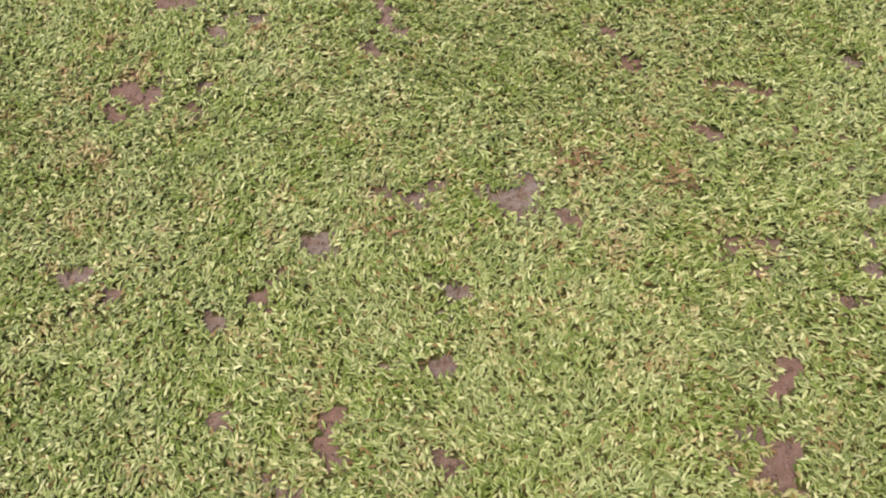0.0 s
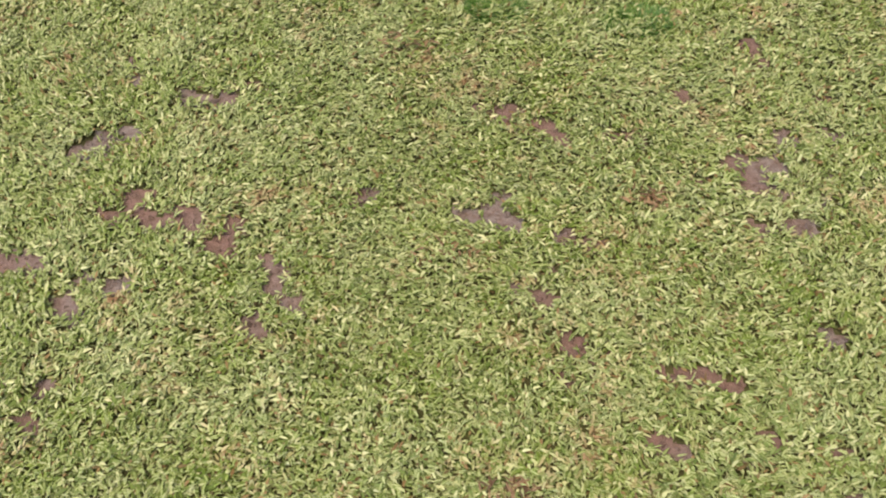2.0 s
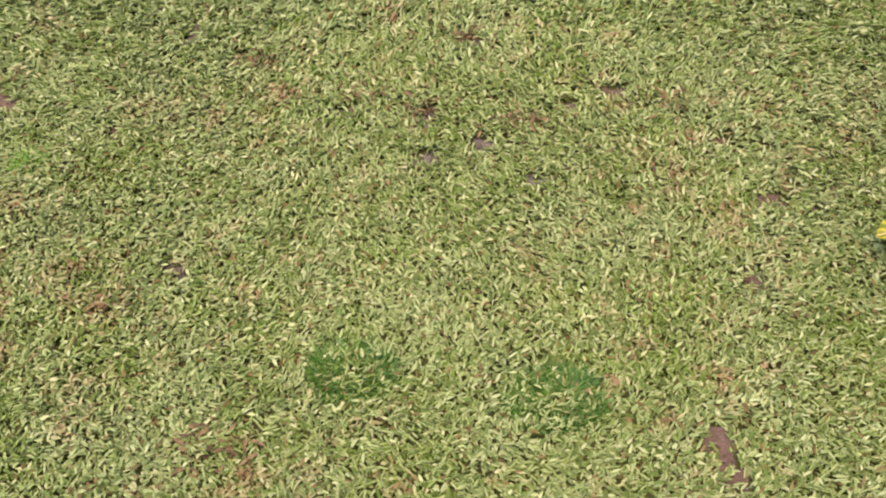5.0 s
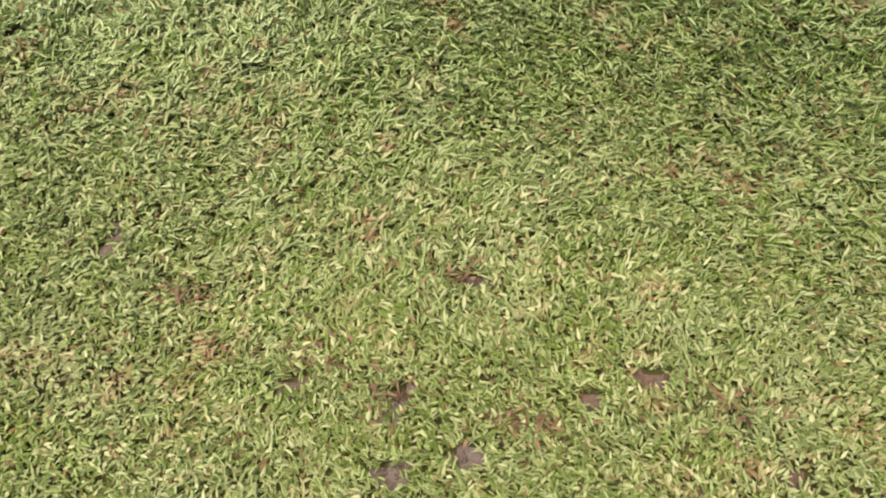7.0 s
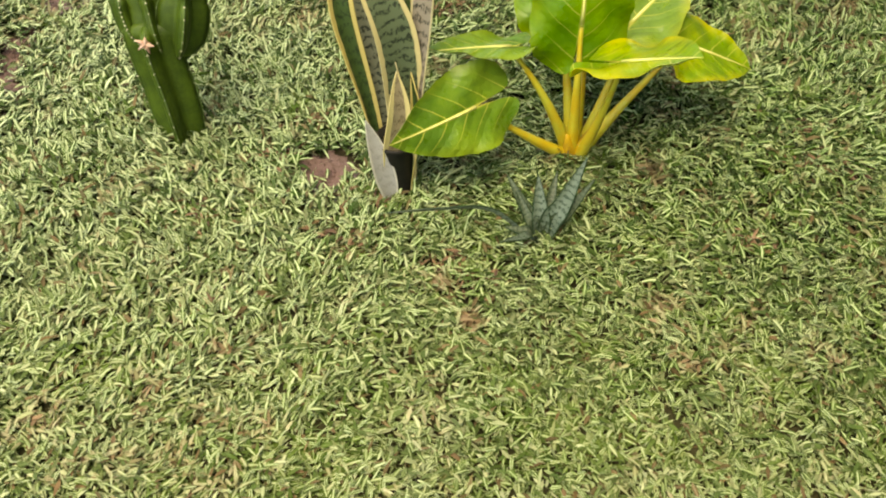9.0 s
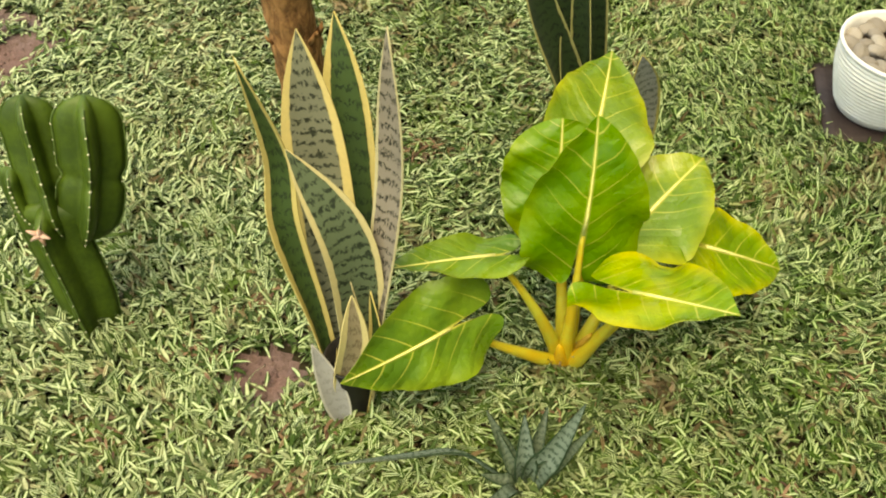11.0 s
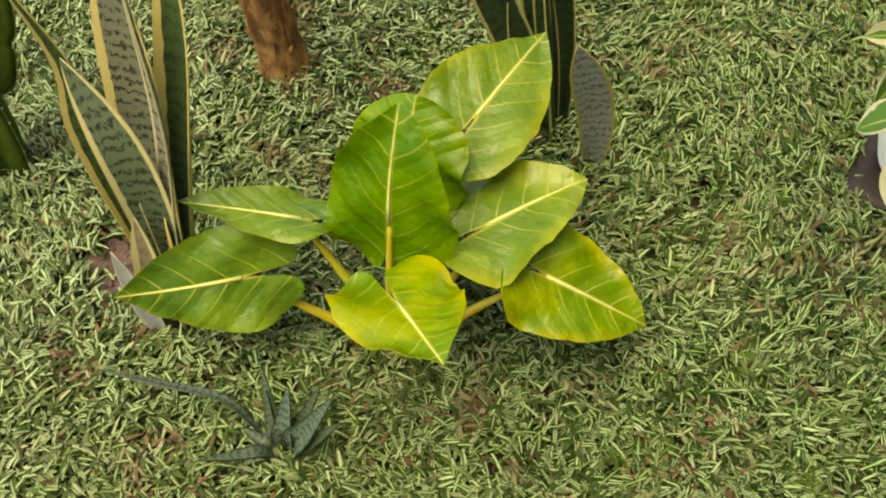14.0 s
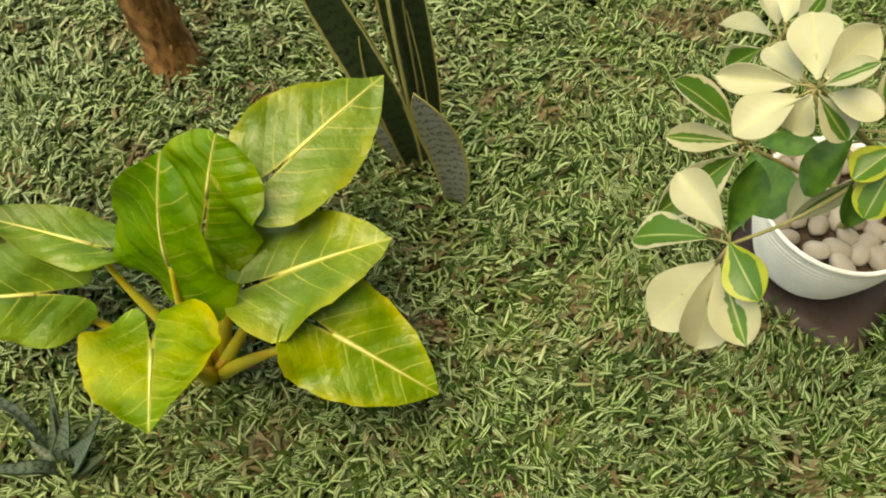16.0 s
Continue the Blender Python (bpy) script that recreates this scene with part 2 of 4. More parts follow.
def croton_material():
    n = Nodes("croton_leaf")
    u, v = n.uv()
    off = n.math("ABSOLUTE", n.math("SUBTRACT", u, 0.5))
    lane = n.math("FRACT", n.math("SUBTRACT", n.math("MULTIPLY", v, 9.0), n.math("MULTIPLY", off, 3.0)))
    col = n.mix(n.step(n.math("ABSOLUTE", n.math("SUBTRACT", lane, 0.5)), 0.1, 0.3), (0.42, 0.33, 0.03), (0.12, 0.16, 0.015))
    return n.finish(n.mix(n.step(off, 0.03, 0.06), (0.55, 0.33, 0.16), col), 0.4, 0.45, 0.2)


def simple(name, a, b, scale, rough=0.6, spec=0.4, bump=0.0, distance=0.002, detail=4):
    n = Nodes(name)
    f = n.noise(scale, detail, 0.6, n.local())
    fine = n.noise(scale * 7, 3, 0.6, n.local())
    col = n.mix(n.step(n.math("ADD", f, n.math("MULTIPLY", n.math("SUBTRACT", fine, 0.5), 0.4)), 0.32, 0.68), a, b)
    if bump:
        n.bump(n.math("ADD", f, n.math("MULTIPLY", fine, 0.4)), bump, distance)
    return n.finish(col, rough, spec)


def pebble_material():
    n = Nodes("river_pebble")
    f = n.noise(40, 4, 0.6, n.local())
    tone = n.mix(n.each(), (0.19, 0.170, 0.140), (0.36, 0.335, 0.285))
    n.bump(f, 0.15, 0.002)
    return n.finish(n.mix(n.step(f, 0.45, 0.75, 0, 0.5), tone, (0.17, 0.135, 0.10)), 0.6, 0.3)


def bark_material():
    n = Nodes("palm_bark")
    st = n.add("Mapping")
    st.inputs["Scale"].default_value = (1.0, 1.0, 0.35)
    n.link(n.local(), st.inputs[0])
    a, b = n.noise(38, 5, 0.7, st.outputs[0], 0.6), n.noise(150, 4, 0.65, n.local())
    col = n.mix(n.step(a, 0.35, 0.65), (0.10, 0.045, 0.016), (0.37, 0.19, 0.075))
    col = n.mix(n.step(b, 0.58, 0.75, 0, 0.6), col, (0.42, 0.28, 0.17))
    n.bump(n.math("ADD", a, n.math("MULTIPLY", b, 0.4)), 0.9, 0.006)
    return n.finish(col, 0.85, 0.2)


SOIL, FAR_LAWN, BLADE = soil_material(), far_lawn_material(), blade_material()
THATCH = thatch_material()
TARO = taro_material("green_taro_leaf", 0.30, (0.090, 0.205, 0.014), (0.175, 0.320, 0.024))
TARO_LIME = taro_material("lime_taro_leaf", 0.30, (0.11, 0.29, 0.004), (0.20, 0.39, 0.006), 0.52)
TARO_PALE = taro_material("dull_yellow_taro_leaf", 0.9, (0.15, 0.27, 0.020), (0.25, 0.37, 0.030))
TARO_OLD = taro_material("yellowing_taro_leaf", 1.75, (0.15, 0.29, 0.006), (0.30, 0.42, 0.010))
SNAKE_BACK = snake_material("snake_plant_green_leaf", (0.048, 0.092, 0.024), (0.010, 0.026, 0.007), (0.58, 0.48, 0.17), 0.68, 240)
SNAKE_DIM = snake_material("snake_plant_dim_leaf", (0.110, 0.150, 0.080), (0.012, 0.022, 0.010), (0.56, 0.49, 0.24), 0.77, 300)
SNAKE_GREY = snake_material("snake_plant_grey_leaf", (0.35, 0.375, 0.35), (0.095, 0.115, 0.10), (0.42, 0.38, 0.12), 0.86, 300)
SNAKE_GOLD = snake_material("snake_plant_gold_rim_leaf", (0.205, 0.215, 0.140), (0.020, 0.026, 0.013), (0.62, 0.51, 0.20), 0.70, 330)
SNAKE_MAUVE = snake_material("snake_plant_banded_leaf", (0.27, 0.24, 0.19), (0.022, 0.022, 0.014), (0.52, 0.48, 0.28), 0.86, 260)
SNAKE_TAN = snake_material("snake_plant_tan_leaf", (0.30, 0.25, 0.15), (0.13, 0.10, 0.055), (0.62, 0.54, 0.25), 0.55, 200)
SNAKE_PALE = snake_material("snake_plant_pale_leaf", (0.38, 0.38, 0.36), (0.26, 0.26, 0.24), (0.56, 0.55, 0.48), 0.84, 240)
SNAKE_FAR = snake_material("snake_plant_dark_leaf", (0.032, 0.060, 0.022), (0.007, 0.016, 0.006), (0.42, 0.40, 0.16), 0.89, 260)
DWARF = snake_material("dwarf_snake_leaf", (0.075, 0.105, 0.062), (0.008, 0.022, 0.009), (0.02, 0.045, 0.018), 0.93, 620)
DWARF_PALE = snake_material("pale_dwarf_leaf", (0.120, 0.165, 0.125), (0.008, 0.030, 0.012), (0.015, 0.04, 0.015), 0.90, 460)
RIB = simple("taro_midrib", (0.58, 0.59, 0.16), (0.68, 0.67, 0.26), 30, 0.4)
STALK = simple("taro_stalk", (0.47, 0.33, 0.02), (0.42, 0.43, 0.05), 9, 0.38, 0.45, 0.1)
SHEATH = simple("taro_sheath", (0.55, 0.34, 0.02), (0.34, 0.22, 0.03), 18, 0.42, 0.4, 0.15)
CACTUS = simple("cactus_skin", (0.026, 0.052, 0.005), (0.052, 0.092, 0.009), 16, 0.5, 0.25, 0.12, 0.003)
RIB_EDGE = simple("cactus_rib_edge", (0.05, 0.095, 0.018), (0.08, 0.13, 0.03), 40, 0.6)
THORN = simple("cactus_thorn", (0.48, 0.47, 0.34), (0.6, 0.58, 0.45), 60, 0.7)
SCAR = simple("cactus_scar", (0.46, 0.27, 0.20), (0.58, 0.40, 0.32), 90, 0.8, 0.2, 0.4)
CLAY = simple("terracotta", (0.22, 0.065, 0.04), (0.30, 0.11, 0.07), 50, 0.85, 0.2, 0.3)
BARK = bark_material()
GLAZE = simple("white_glazed_clay", (0.72, 0.72, 0.69), (0.80, 0.80, 0.77), 22, 0.38, 0.5, 0.08)
SLATE = simple("slate_paver", (0.026, 0.017, 0.015), (0.050, 0.034, 0.031), 11, 0.6, 0.35, 0.5, 0.004)
POT_SOIL = simple("potting_soil", (0.03, 0.02, 0.015), (0.07, 0.05, 0.035), 60, 0.95, 0.1, 0.8, 0.006)
PEBBLE = pebble_material()
BLACK_PLASTIC = simple("black_plastic", (0.010, 0.010, 0.009), (0.020, 0.018, 0.015), 30, 0.6, 0.2, 0.1)
PLASTER = simple("shade_wall_plaster", (0.13, 0.12, 0.10), (0.19, 0.17, 0.14), 3, 0.9, 0.2, 0.2, 0.004)
CREAM_LEAF, GREEN_LEAF, MIXED_LEAF = umbrella_material("cream_umbrella_leaf", -0.12), umbrella_material("green_umbrella_leaf", 0.74), umbrella_material("mottled_umbrella_leaf", 0.30)
PLAIN_LEAF = plain_leaf_material("plain_umbrella_leaf", (0.030, 0.095, 0.014), (0.085, 0.200, 0.022), 0.36)
GOLD_LEAF = umbrella_material("golden_umbrella_leaf", 0.62, (0.27, 0.34, 0.03), (0.42, 0.45, 0.06))
TWIG = simple("umbrella_twig", (0.20, 0.20, 0.07), (0.30, 0.26, 0.11), 40, 0.6)
CROTON = croton_material()
STRAW = simple("dried_leaf", (0.36, 0.30, 0.15), (0.52, 0.46, 0.27), 60, 0.8, 0.2)
FINE_GRASS = plain_leaf_material("fine_grass_blade", (0.026, 0.085, 0.012), (0.075, 0.175, 0.028))
DRY_BLADE = plain_leaf_material("withered_blade", (0.070, 0.038, 0.020), (0.22, 0.135, 0.075), 0.7)
WEED = plain_leaf_material("feathery_weed", (0.09, 0.20, 0.025), (0.16, 0.30, 0.05))


# ---- mesh helpers ----
def mesh_object(name, bm, material, smooth=True):
    me = bpy.data.meshes.new(name)
    bm.to_mesh(me)
    bm.free()
    me.materials.append(material)
    if smooth:
        me.polygons.foreach_set("use_smooth", [True] * len(me.polygons))
    return new(name, me)


def part(name, bm, material, parent, label="", smooth=True):
    ob = mesh_object(name, bm, material, smooth)
    ob.parent = parent
    return tagged(ob, label)


def thing(name, x, y, z, label, category, group="", turn=0):
    ob = new(name)
    ob.empty_display_size = 0.05
    ob.matrix_basis = pose(x, y, z, 0, 0, turn)
    return tagged(ob, label, category, group)


def grid_mesh(rows, uvs=None, closed=False, cap=False):
    """A bmesh skinned over rows of points; uvs: rows of (u, v)."""
    bm = bmesh.new()
    lay = bm.loops.layers.uv.new("UVMap")
    vs = [[bm.verts.new(p) for p in row] for row in rows]
    n = len(rows[0])
    for a in range(len(rows) - 1):
        for b in range(n if closed else n - 1):
            c = (b + 1) % n
            f = bm.faces.new((vs[a][b], vs[a][c], vs[a + 1][c], vs[a + 1][b]))
            if uvs:
                for loop, (i, j) in zip(f.loops, ((a, b), (a, b + 1), (a + 1, b + 1), (a + 1, b))):
                    loop[lay].uv = uvs[i][min(j, len(uvs[i]) - 1)]
    if cap:
        bm.faces.new(vs[-1])
        bm.faces.new(vs[0][::-1])
    bmesh.ops.recalc_face_normals(bm, faces=bm.faces)
    return bm


def tube(points, radii, sides=8, flat=1.0):
    """A tapering tube along points."""
    rows, last = [], None
    pts = [Vector(p) for p in points]
    for i, p in enumerate(pts):
        d = (pts[min(i + 1, len(pts) - 1)] - pts[max(i - 1, 0)]).normalized()
        side = (last if last is not None else Vector((0.37, 0.61, 0.7)).cross(d))
        side = (side - d * side.dot(d)).normalized()
        last = side
        up = d.cross(side)
        rows.append([p + (side * math.cos(k) + up * flat * math.sin(k)) * radii[i] for k in (2 * math.pi * m / sides for m in range(sides))])
    return grid_mesh(rows, closed=True, cap=True)


def curve(a, b, c, n):
    a, b, c = Vector(a), Vector(b), Vector(c)
    return [a * (1 - t) ** 2 + b * 2 * t * (1 - t) + c * t * t for t in (k / n for k in range(n + 1))]


def smooth_line(keys, n):
    """Points evenly along a smooth line through keys (Catmull-Rom)."""
    k = [Vector(p) for p in keys]
    k = [2 * k[0] - k[1], *k, 2 * k[-1] - k[-2]]
    out, spans = [], len(k) - 3
    for i in range(n + 1):
        f = i / n * spans
        m = min(int(f), spans - 1)
        t = f - m
        p0, p1, p2, p3 = k[m:m + 4]
        out.append(0.5 * (2 * p1 + (p2 - p0) * t + (2 * p0 - 5 * p1 + 4 * p2 - p3) * t * t + (3 * p1 - p0 - 3 * p2 + p3) * t ** 3))
    return out


def thicken(bm, amount):
    """Gives a sheet a back and edges."""
    bm.normal_update()
    lay = bm.loops.layers.uv.active
    rim = [e for e in bm.edges if e.is_boundary]
    faces = bm.faces[:]
    under = {v: bm.verts.new(v.co - v.normal * amount) for v in bm.verts[:]}
    for f in faces:
        g = bm.faces.new([under[v] for v in reversed(f.verts)])
        for a, b in zip(g.loops, reversed(f.loops)):
            a[lay].uv = b[lay].uv
    lip = {}

    def edge_vert(v):
        if v not in lip:
            lip[v] = bm.verts.new(v.co)
        return lip[v]

    for e in rim:
        loop = e.link_loops[0]
        v, w = loop.vert, loop.link_loop_next.vert
        g = bm.faces.new((edge_vert(w), edge_vert(v), edge_vert(under[v]), edge_vert(under[w])))
        for a, b in zip(g.loops, (loop.link_loop_next, loop, loop, loop.link_loop_next)):
            a[lay].uv = b[lay].uv
    return bm


# ---- the lawn's bare spots: place, half lengths, turn ----
BARE = []


def bare(x, y, a, b, turn=0):
    BARE.append((x, y, a, b, radians(turn)))


bare(-0.59, 1.85, 0.058, 0.039, 2); bare(-0.42, 1.76, 0.030, 0.037, 2); bare(-0.35, 1.81, 0.022, 0.021, 3)
bare(0.01, 1.82, 0.028, 0.064, 23); bare(-0.04, 1.71, 0.020, 0.026, 3); bare(-0.59, 1.52, 0.063, 0.064, 3)
bare(-0.41, 1.51, 0.022, 0.033, 3); bare(0.46, 2.01, 0.057, 0.042, 1); bare(0.56, 1.82, 0.025, 0.028, 2)
bare(0.37, 1.26, 0.058, 0.055, 4); bare(0.51, 1.22, 0.028, 0.024, 4); bare(0.14, 1.26, 0.054, 0.026, 3)
bare(-0.04, 1.11, 0.044, 0.034, 4); bare(0.26, 1.01, 0.027, 0.030, 4); bare(-0.56, 0.99, 0.043, 0.022, 5)
bare(-0.47, 0.94, 0.024, 0.015, 5); bare(-0.20, 0.90, 0.024, 0.023, 7); bare(-0.11, 0.98, 0.022, 0.023, 5)
bare(0.28, 0.85, 0.029, 0.021, 6); bare(0.86, 1.16, 0.037, 0.028, 5); bare(1.08, 1.16, 0.019, 0.030, 6)
bare(1.05, 1.06, 0.022, 0.019, 5); bare(1.15, 1.31, 0.027, 0.033, 4); bare(0.90, 0.88, 0.036, 0.023, 5)
bare(0.63, 1.66, 0.023, 0.043, 2); bare(0.84, 1.62, 0.031, 0.020, 2); bare(0.78, 1.48, 0.029, 0.018, 4)
bare(1.07, 1.44, 0.016, 0.021, 0); bare(0.96, 1.48, 0.014, 0.019, 4); bare(1.11, 1.99, 0.046, 0.020, 2)
bare(0.20, 0.84, 0.036, 0.009, 5)

bare(0.87, 0.72, 0.049, 0.046, 6); bare(0.08, 0.68, 0.027, 0.038, 6); bare(0.32, 0.65, 0.026, 0.021, 4)
bare(0.01, 0.58, 0.013, 0.018, 4); bare(-0.15, 0.68, 0.017, 0.018, 7)

bare(-0.50, 2.22, 0.089, 0.034, 32); bare(-0.26, 2.36, 0.050, 0.031, 0); bare(-0.34, 2.37, 0.036, 0.019, 0)
bare(-0.19, 2.41, 0.029, 0.024, 0); bare(-0.49, 2.49, 0.021, 0.034, 0); bare(-0.38, 2.02, 0.036, 0.050, 2)
bare(-0.28, 1.99, 0.100, 0.026, -7); bare(-0.14, 1.93, 0.045, 0.041, 1); bare(0.15, 2.06, 0.035, 0.024, 2)
bare(0.47, 2.33, 0.036, 0.031, 0); bare(0.57, 2.27, 0.091, 0.022, -21); bare(0.76, 2.26, 0.018, 0.017, 0)
bare(1.05, 2.14, 0.046, 0.060, 1); bare(0.98, 2.15, 0.029, 0.018, 0); bare(1.13, 2.26, 0.029, 0.028, 2)
bare(1.24, 2.26, 0.029, 0.016, 0); bare(1.18, 2.09, 0.013, 0.023, 0); bare(1.02, 1.98, 0.039, 0.016, 1)
bare(1.11, 1.98, 0.032, 0.020, 2); bare(1.10, 2.55, 0.026, 0.038, -2); bare(0.90, 2.38, 0.015, 0.021, 0)
bare(0.64, 1.95, 0.029, 0.018, 2); bare(1.13, 1.70, 0.030, 0.016, 2); bare(0.83, 1.62, 0.020, 0.017, 3)
bare(0.92, 1.61, 0.025, 0.012, 2)

bare(-0.45, 3.46, 0.039, 0.044, -3); bare(-0.51, 3.28, 0.030, 0.027, -2); bare(1.24, 2.94, 0.031, 0.020, -2)
bare(1.28, 2.39, 0.017, 0.016, 0)

bare(0.59, 3.27, 0.036, 0.017, 3); bare(0.69, 3.30, 0.015, 0.012, 4); bare(1.05, 3.48, 0.034, 0.016, 21)
bare(0.97, 3.44, 0.036, 0.011, 19); bare(1.25, 3.29, 0.030, 0.017, 2); bare(0.86, 3.20, 0.018, 0.012, 0)
bare(-0.02, 3.71, 0.022, 0.028, 3); bare(0.70, 3.66, 0.036, 0.013, 3); bare(0.58, 3.40, 0.016, 0.019, 4)
bare(1.08, 3.22, 0.010, 0.016, 6); bare(1.33, 3.12, 0.020, 0.016, 3); bare(0.41, 3.42, 0.016, 0.011, 0)
bare(-0.14, 3.34, 0.020, 0.010, 3); bare(0.09, 2.95, 0.022, 0.009, 3)

bare(0.250, 4.78, 0.060, 0.062, 7); bare(-0.64, 5.57, 0.17, 0.085, 69); bare(-0.62, 5.40, 0.06, 0.12, 8)
bare(-0.62, 5.04, 0.045, 0.09, 12); bare(-0.66, 5.16, 0.035, 0.05, 4); bare(-0.57, 4.95, 0.03, 0.04, 9)
bare(-0.74, 5.73, 0.11, 0.05, 8); bare(-0.49, 5.73, 0.033, 0.028, 7)


def bareness(x, y):
    """Below 1: inside a bare spot. Takes arrays."""
    jig = 0.022 * np.sin(x * 61 + 1.3 * np.sin(y * 47)) + 0.018 * np.sin(y * 73 + x * 21)
    fine = 0.010 * np.sin(x * 190 + y * 60) + 0.010 * np.sin(y * 210 - x * 90)
    best = np.full(x.shape, 9.0)
    for px, py, a, b, r in BARE:
        near = (np.abs(x - px) < 0.3) & (np.abs(y - py) < 0.3)
        if not near.any():
            continue
        dx, dy = x[near] - px, y[near] - py
        u, v = dx * math.cos(r) + dy * math.sin(r), dy * math.cos(r) - dx * math.sin(r)
        wob = (jig[near] + fine[near])
        d = np.sqrt((u / a) ** 2 + (v / b) ** 2) + wob / (0.5 * (a + b))
        best[near] = np.minimum(best[near], d)
    return best


PAVER = (1.534, 5.765)


# ---- ground: one sheet to the horizon, fine where the lawn is walked ----
X0, X1, Y0, Y1 = -1.25, 2.0, 0.35, 6.85


def lawn_edge(y):
    """West and east limits of the closely grown strip."""
    west = np.interp(y, (0.35, 1.9, 3.3, 3.7, 4.3, 5.4, 5.85, 6.85), (-0.80, -1.25, -1.15, -0.92, -0.72, -0.95, -1.0, -0.9))
    east = np.interp(y, (0.35, 2.0, 3.2, 4.4, 6.85), (1.25, 1.45, 1.65, 1.95, 1.98))
    return west, east


def ground():
    def axis(lo, hi, step):
        inner = list(np.arange(lo, hi + 1e-6, step))
        out, d = [], 0.1
        while d < 900:
            out.append(d)
            d *= 1.9
        return np.array([lo - k for k in reversed(out)] + inner + [hi + k for k in out])

    xs, ys = axis(X0, X1, 0.016), axis(Y0, Y1, 0.016)
    gx, gy = np.meshgrid(xs, ys)
    inside = (gx > X0) & (gx < X1) & (gy > Y0) & (gy < Y1)
    gz = np.where(inside, 0.004 * np.sin(gx * 9 + np.sin(gy * 7)) * np.sin(gy * 8), 0.0)
    d = bareness(gx, gy)
    gz = np.where(inside & (d < 1.2), gz - 0.002 + 0.003 * np.sin(gx * 130 + gy * 31) * np.sin(gy * 117), gz - 0.003)
    n, m = len(xs), len(ys)
    verts = np.stack([gx, gy, gz], -1).reshape(-1, 3)
    idx = np.arange(n * m).reshape(m, n)
    faces = np.stack([idx[:-1, :-1], idx[:-1, 1:], idx[1:, 1:], idx[1:, :-1]], -1).reshape(-1, 4)
    me = bpy.data.meshes.new("ground")
    me.from_pydata(verts.tolist(), [], faces.tolist())
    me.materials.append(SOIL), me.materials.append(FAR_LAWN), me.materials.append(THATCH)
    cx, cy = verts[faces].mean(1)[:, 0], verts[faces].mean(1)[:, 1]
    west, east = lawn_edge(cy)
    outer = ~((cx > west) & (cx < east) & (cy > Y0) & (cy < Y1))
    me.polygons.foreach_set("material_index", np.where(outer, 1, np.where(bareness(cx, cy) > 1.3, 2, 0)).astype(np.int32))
    me.polygons.foreach_set("use_smooth", [True] * len(me.polygons))
    return tagged(new("ground", me), "reddish-brown soil under a lawn with bare spots", "ground", kind="structure")


ground()


def shade_wall():
    """Unseen wall, added to block sky light and darken the lawn's east side."""
    bm = bmesh.new()
    bmesh.ops.create_cube(bm, size=1, matrix=Matrix.Translation((2.45, 4.0, 2.70)) @ Matrix.Diagonal((0.2, 16.0, 5.46, 1)))
    tagged(mesh_object("shade_wall_east", bm, PLASTER, False), "plain plastered wall added beside the lawn to shade its east side", "wall", kind="structure")


shade_wall()


# ---- grass: striped carpet-grass blades ----
def blades_mesh(name, base, head, length, width, lift, curl, roll, material):
    """One mesh of curved lance-shaped blades, all arrays of one length."""
    k = len(length)
    along = np.array([0.0, 0.34, 0.68, 1.0])
    wide = np.array([0.0, 1.0, 0.72, 0.0])
    bow = np.sin(np.arange(k) * 12.9898) * 0.16
    ch, sh = np.cos(head), np.sin(head)
    pts = np.zeros((k, 6, 3), np.float32)
    col = 0
    x, z = np.zeros(k), np.zeros(k)
    ang = lift.copy()
    prev = 0.0
    for i in range(4):
        seg = (along[i] - prev) * length
        prev = along[i]
        x, z = x + seg * np.cos(ang), z + seg * np.sin(ang)
        ang = ang - curl * (0.45 if i else 0.0)
        sides = (-0.5, 0.5) if i in (1, 2) else (0.0,)
        for s in sides:
            off = s * width * wide[i] + bow * length * along[i] ** 2
            ox, oz = off * np.cos(roll), s * width * wide[i] * np.sin(roll)
            pts[:, col, 0] = base[:, 0] + ch * x - sh * ox
            pts[:, col, 1] = base[:, 1] + sh * x + ch * ox
            pts[:, col, 2] = np.maximum(base[:, 2] + z + oz, 0.0005)
            col += 1
    me = bpy.data.meshes.new(name)
    me.vertices.add(k * 6)
    me.vertices.foreach_set("co", pts.ravel())
    loops = np.array([0, 2, 1, 1, 2, 4, 3, 3, 4, 5])
    uv = np.array([(0.5, 0), (0, 0.34), (1, 0.34), (0.04, 0.68), (0.96, 0.68), (0.5, 1)], np.float32)
    me.loops.add(k * 10)
    me.loops.foreach_set("vertex_index", (np.arange(k)[:, None] * 6 + loops).ravel().astype(np.int32))
    me.polygons.add(k * 3)
    me.polygons.foreach_set("loop_start", (np.arange(k)[:, None] * 10 + np.array([0, 3, 7])).ravel().astype(np.int32))
    lay = me.uv_layers.new(name="UVMap")
    lay.data.foreach_set("uv", np.tile(uv[loops], (k, 1)).ravel())
    me.polygons.foreach_set("use_smooth", [True] * (k * 3))
    me.materials.append(material)
    me.update(calc_edges=True)
    me.validate()
    return new(name, me)


def on_paver(x, y):
    return (np.abs(x - PAVER[0]) < 0.150) & (np.abs(y - PAVER[1]) < 0.150)


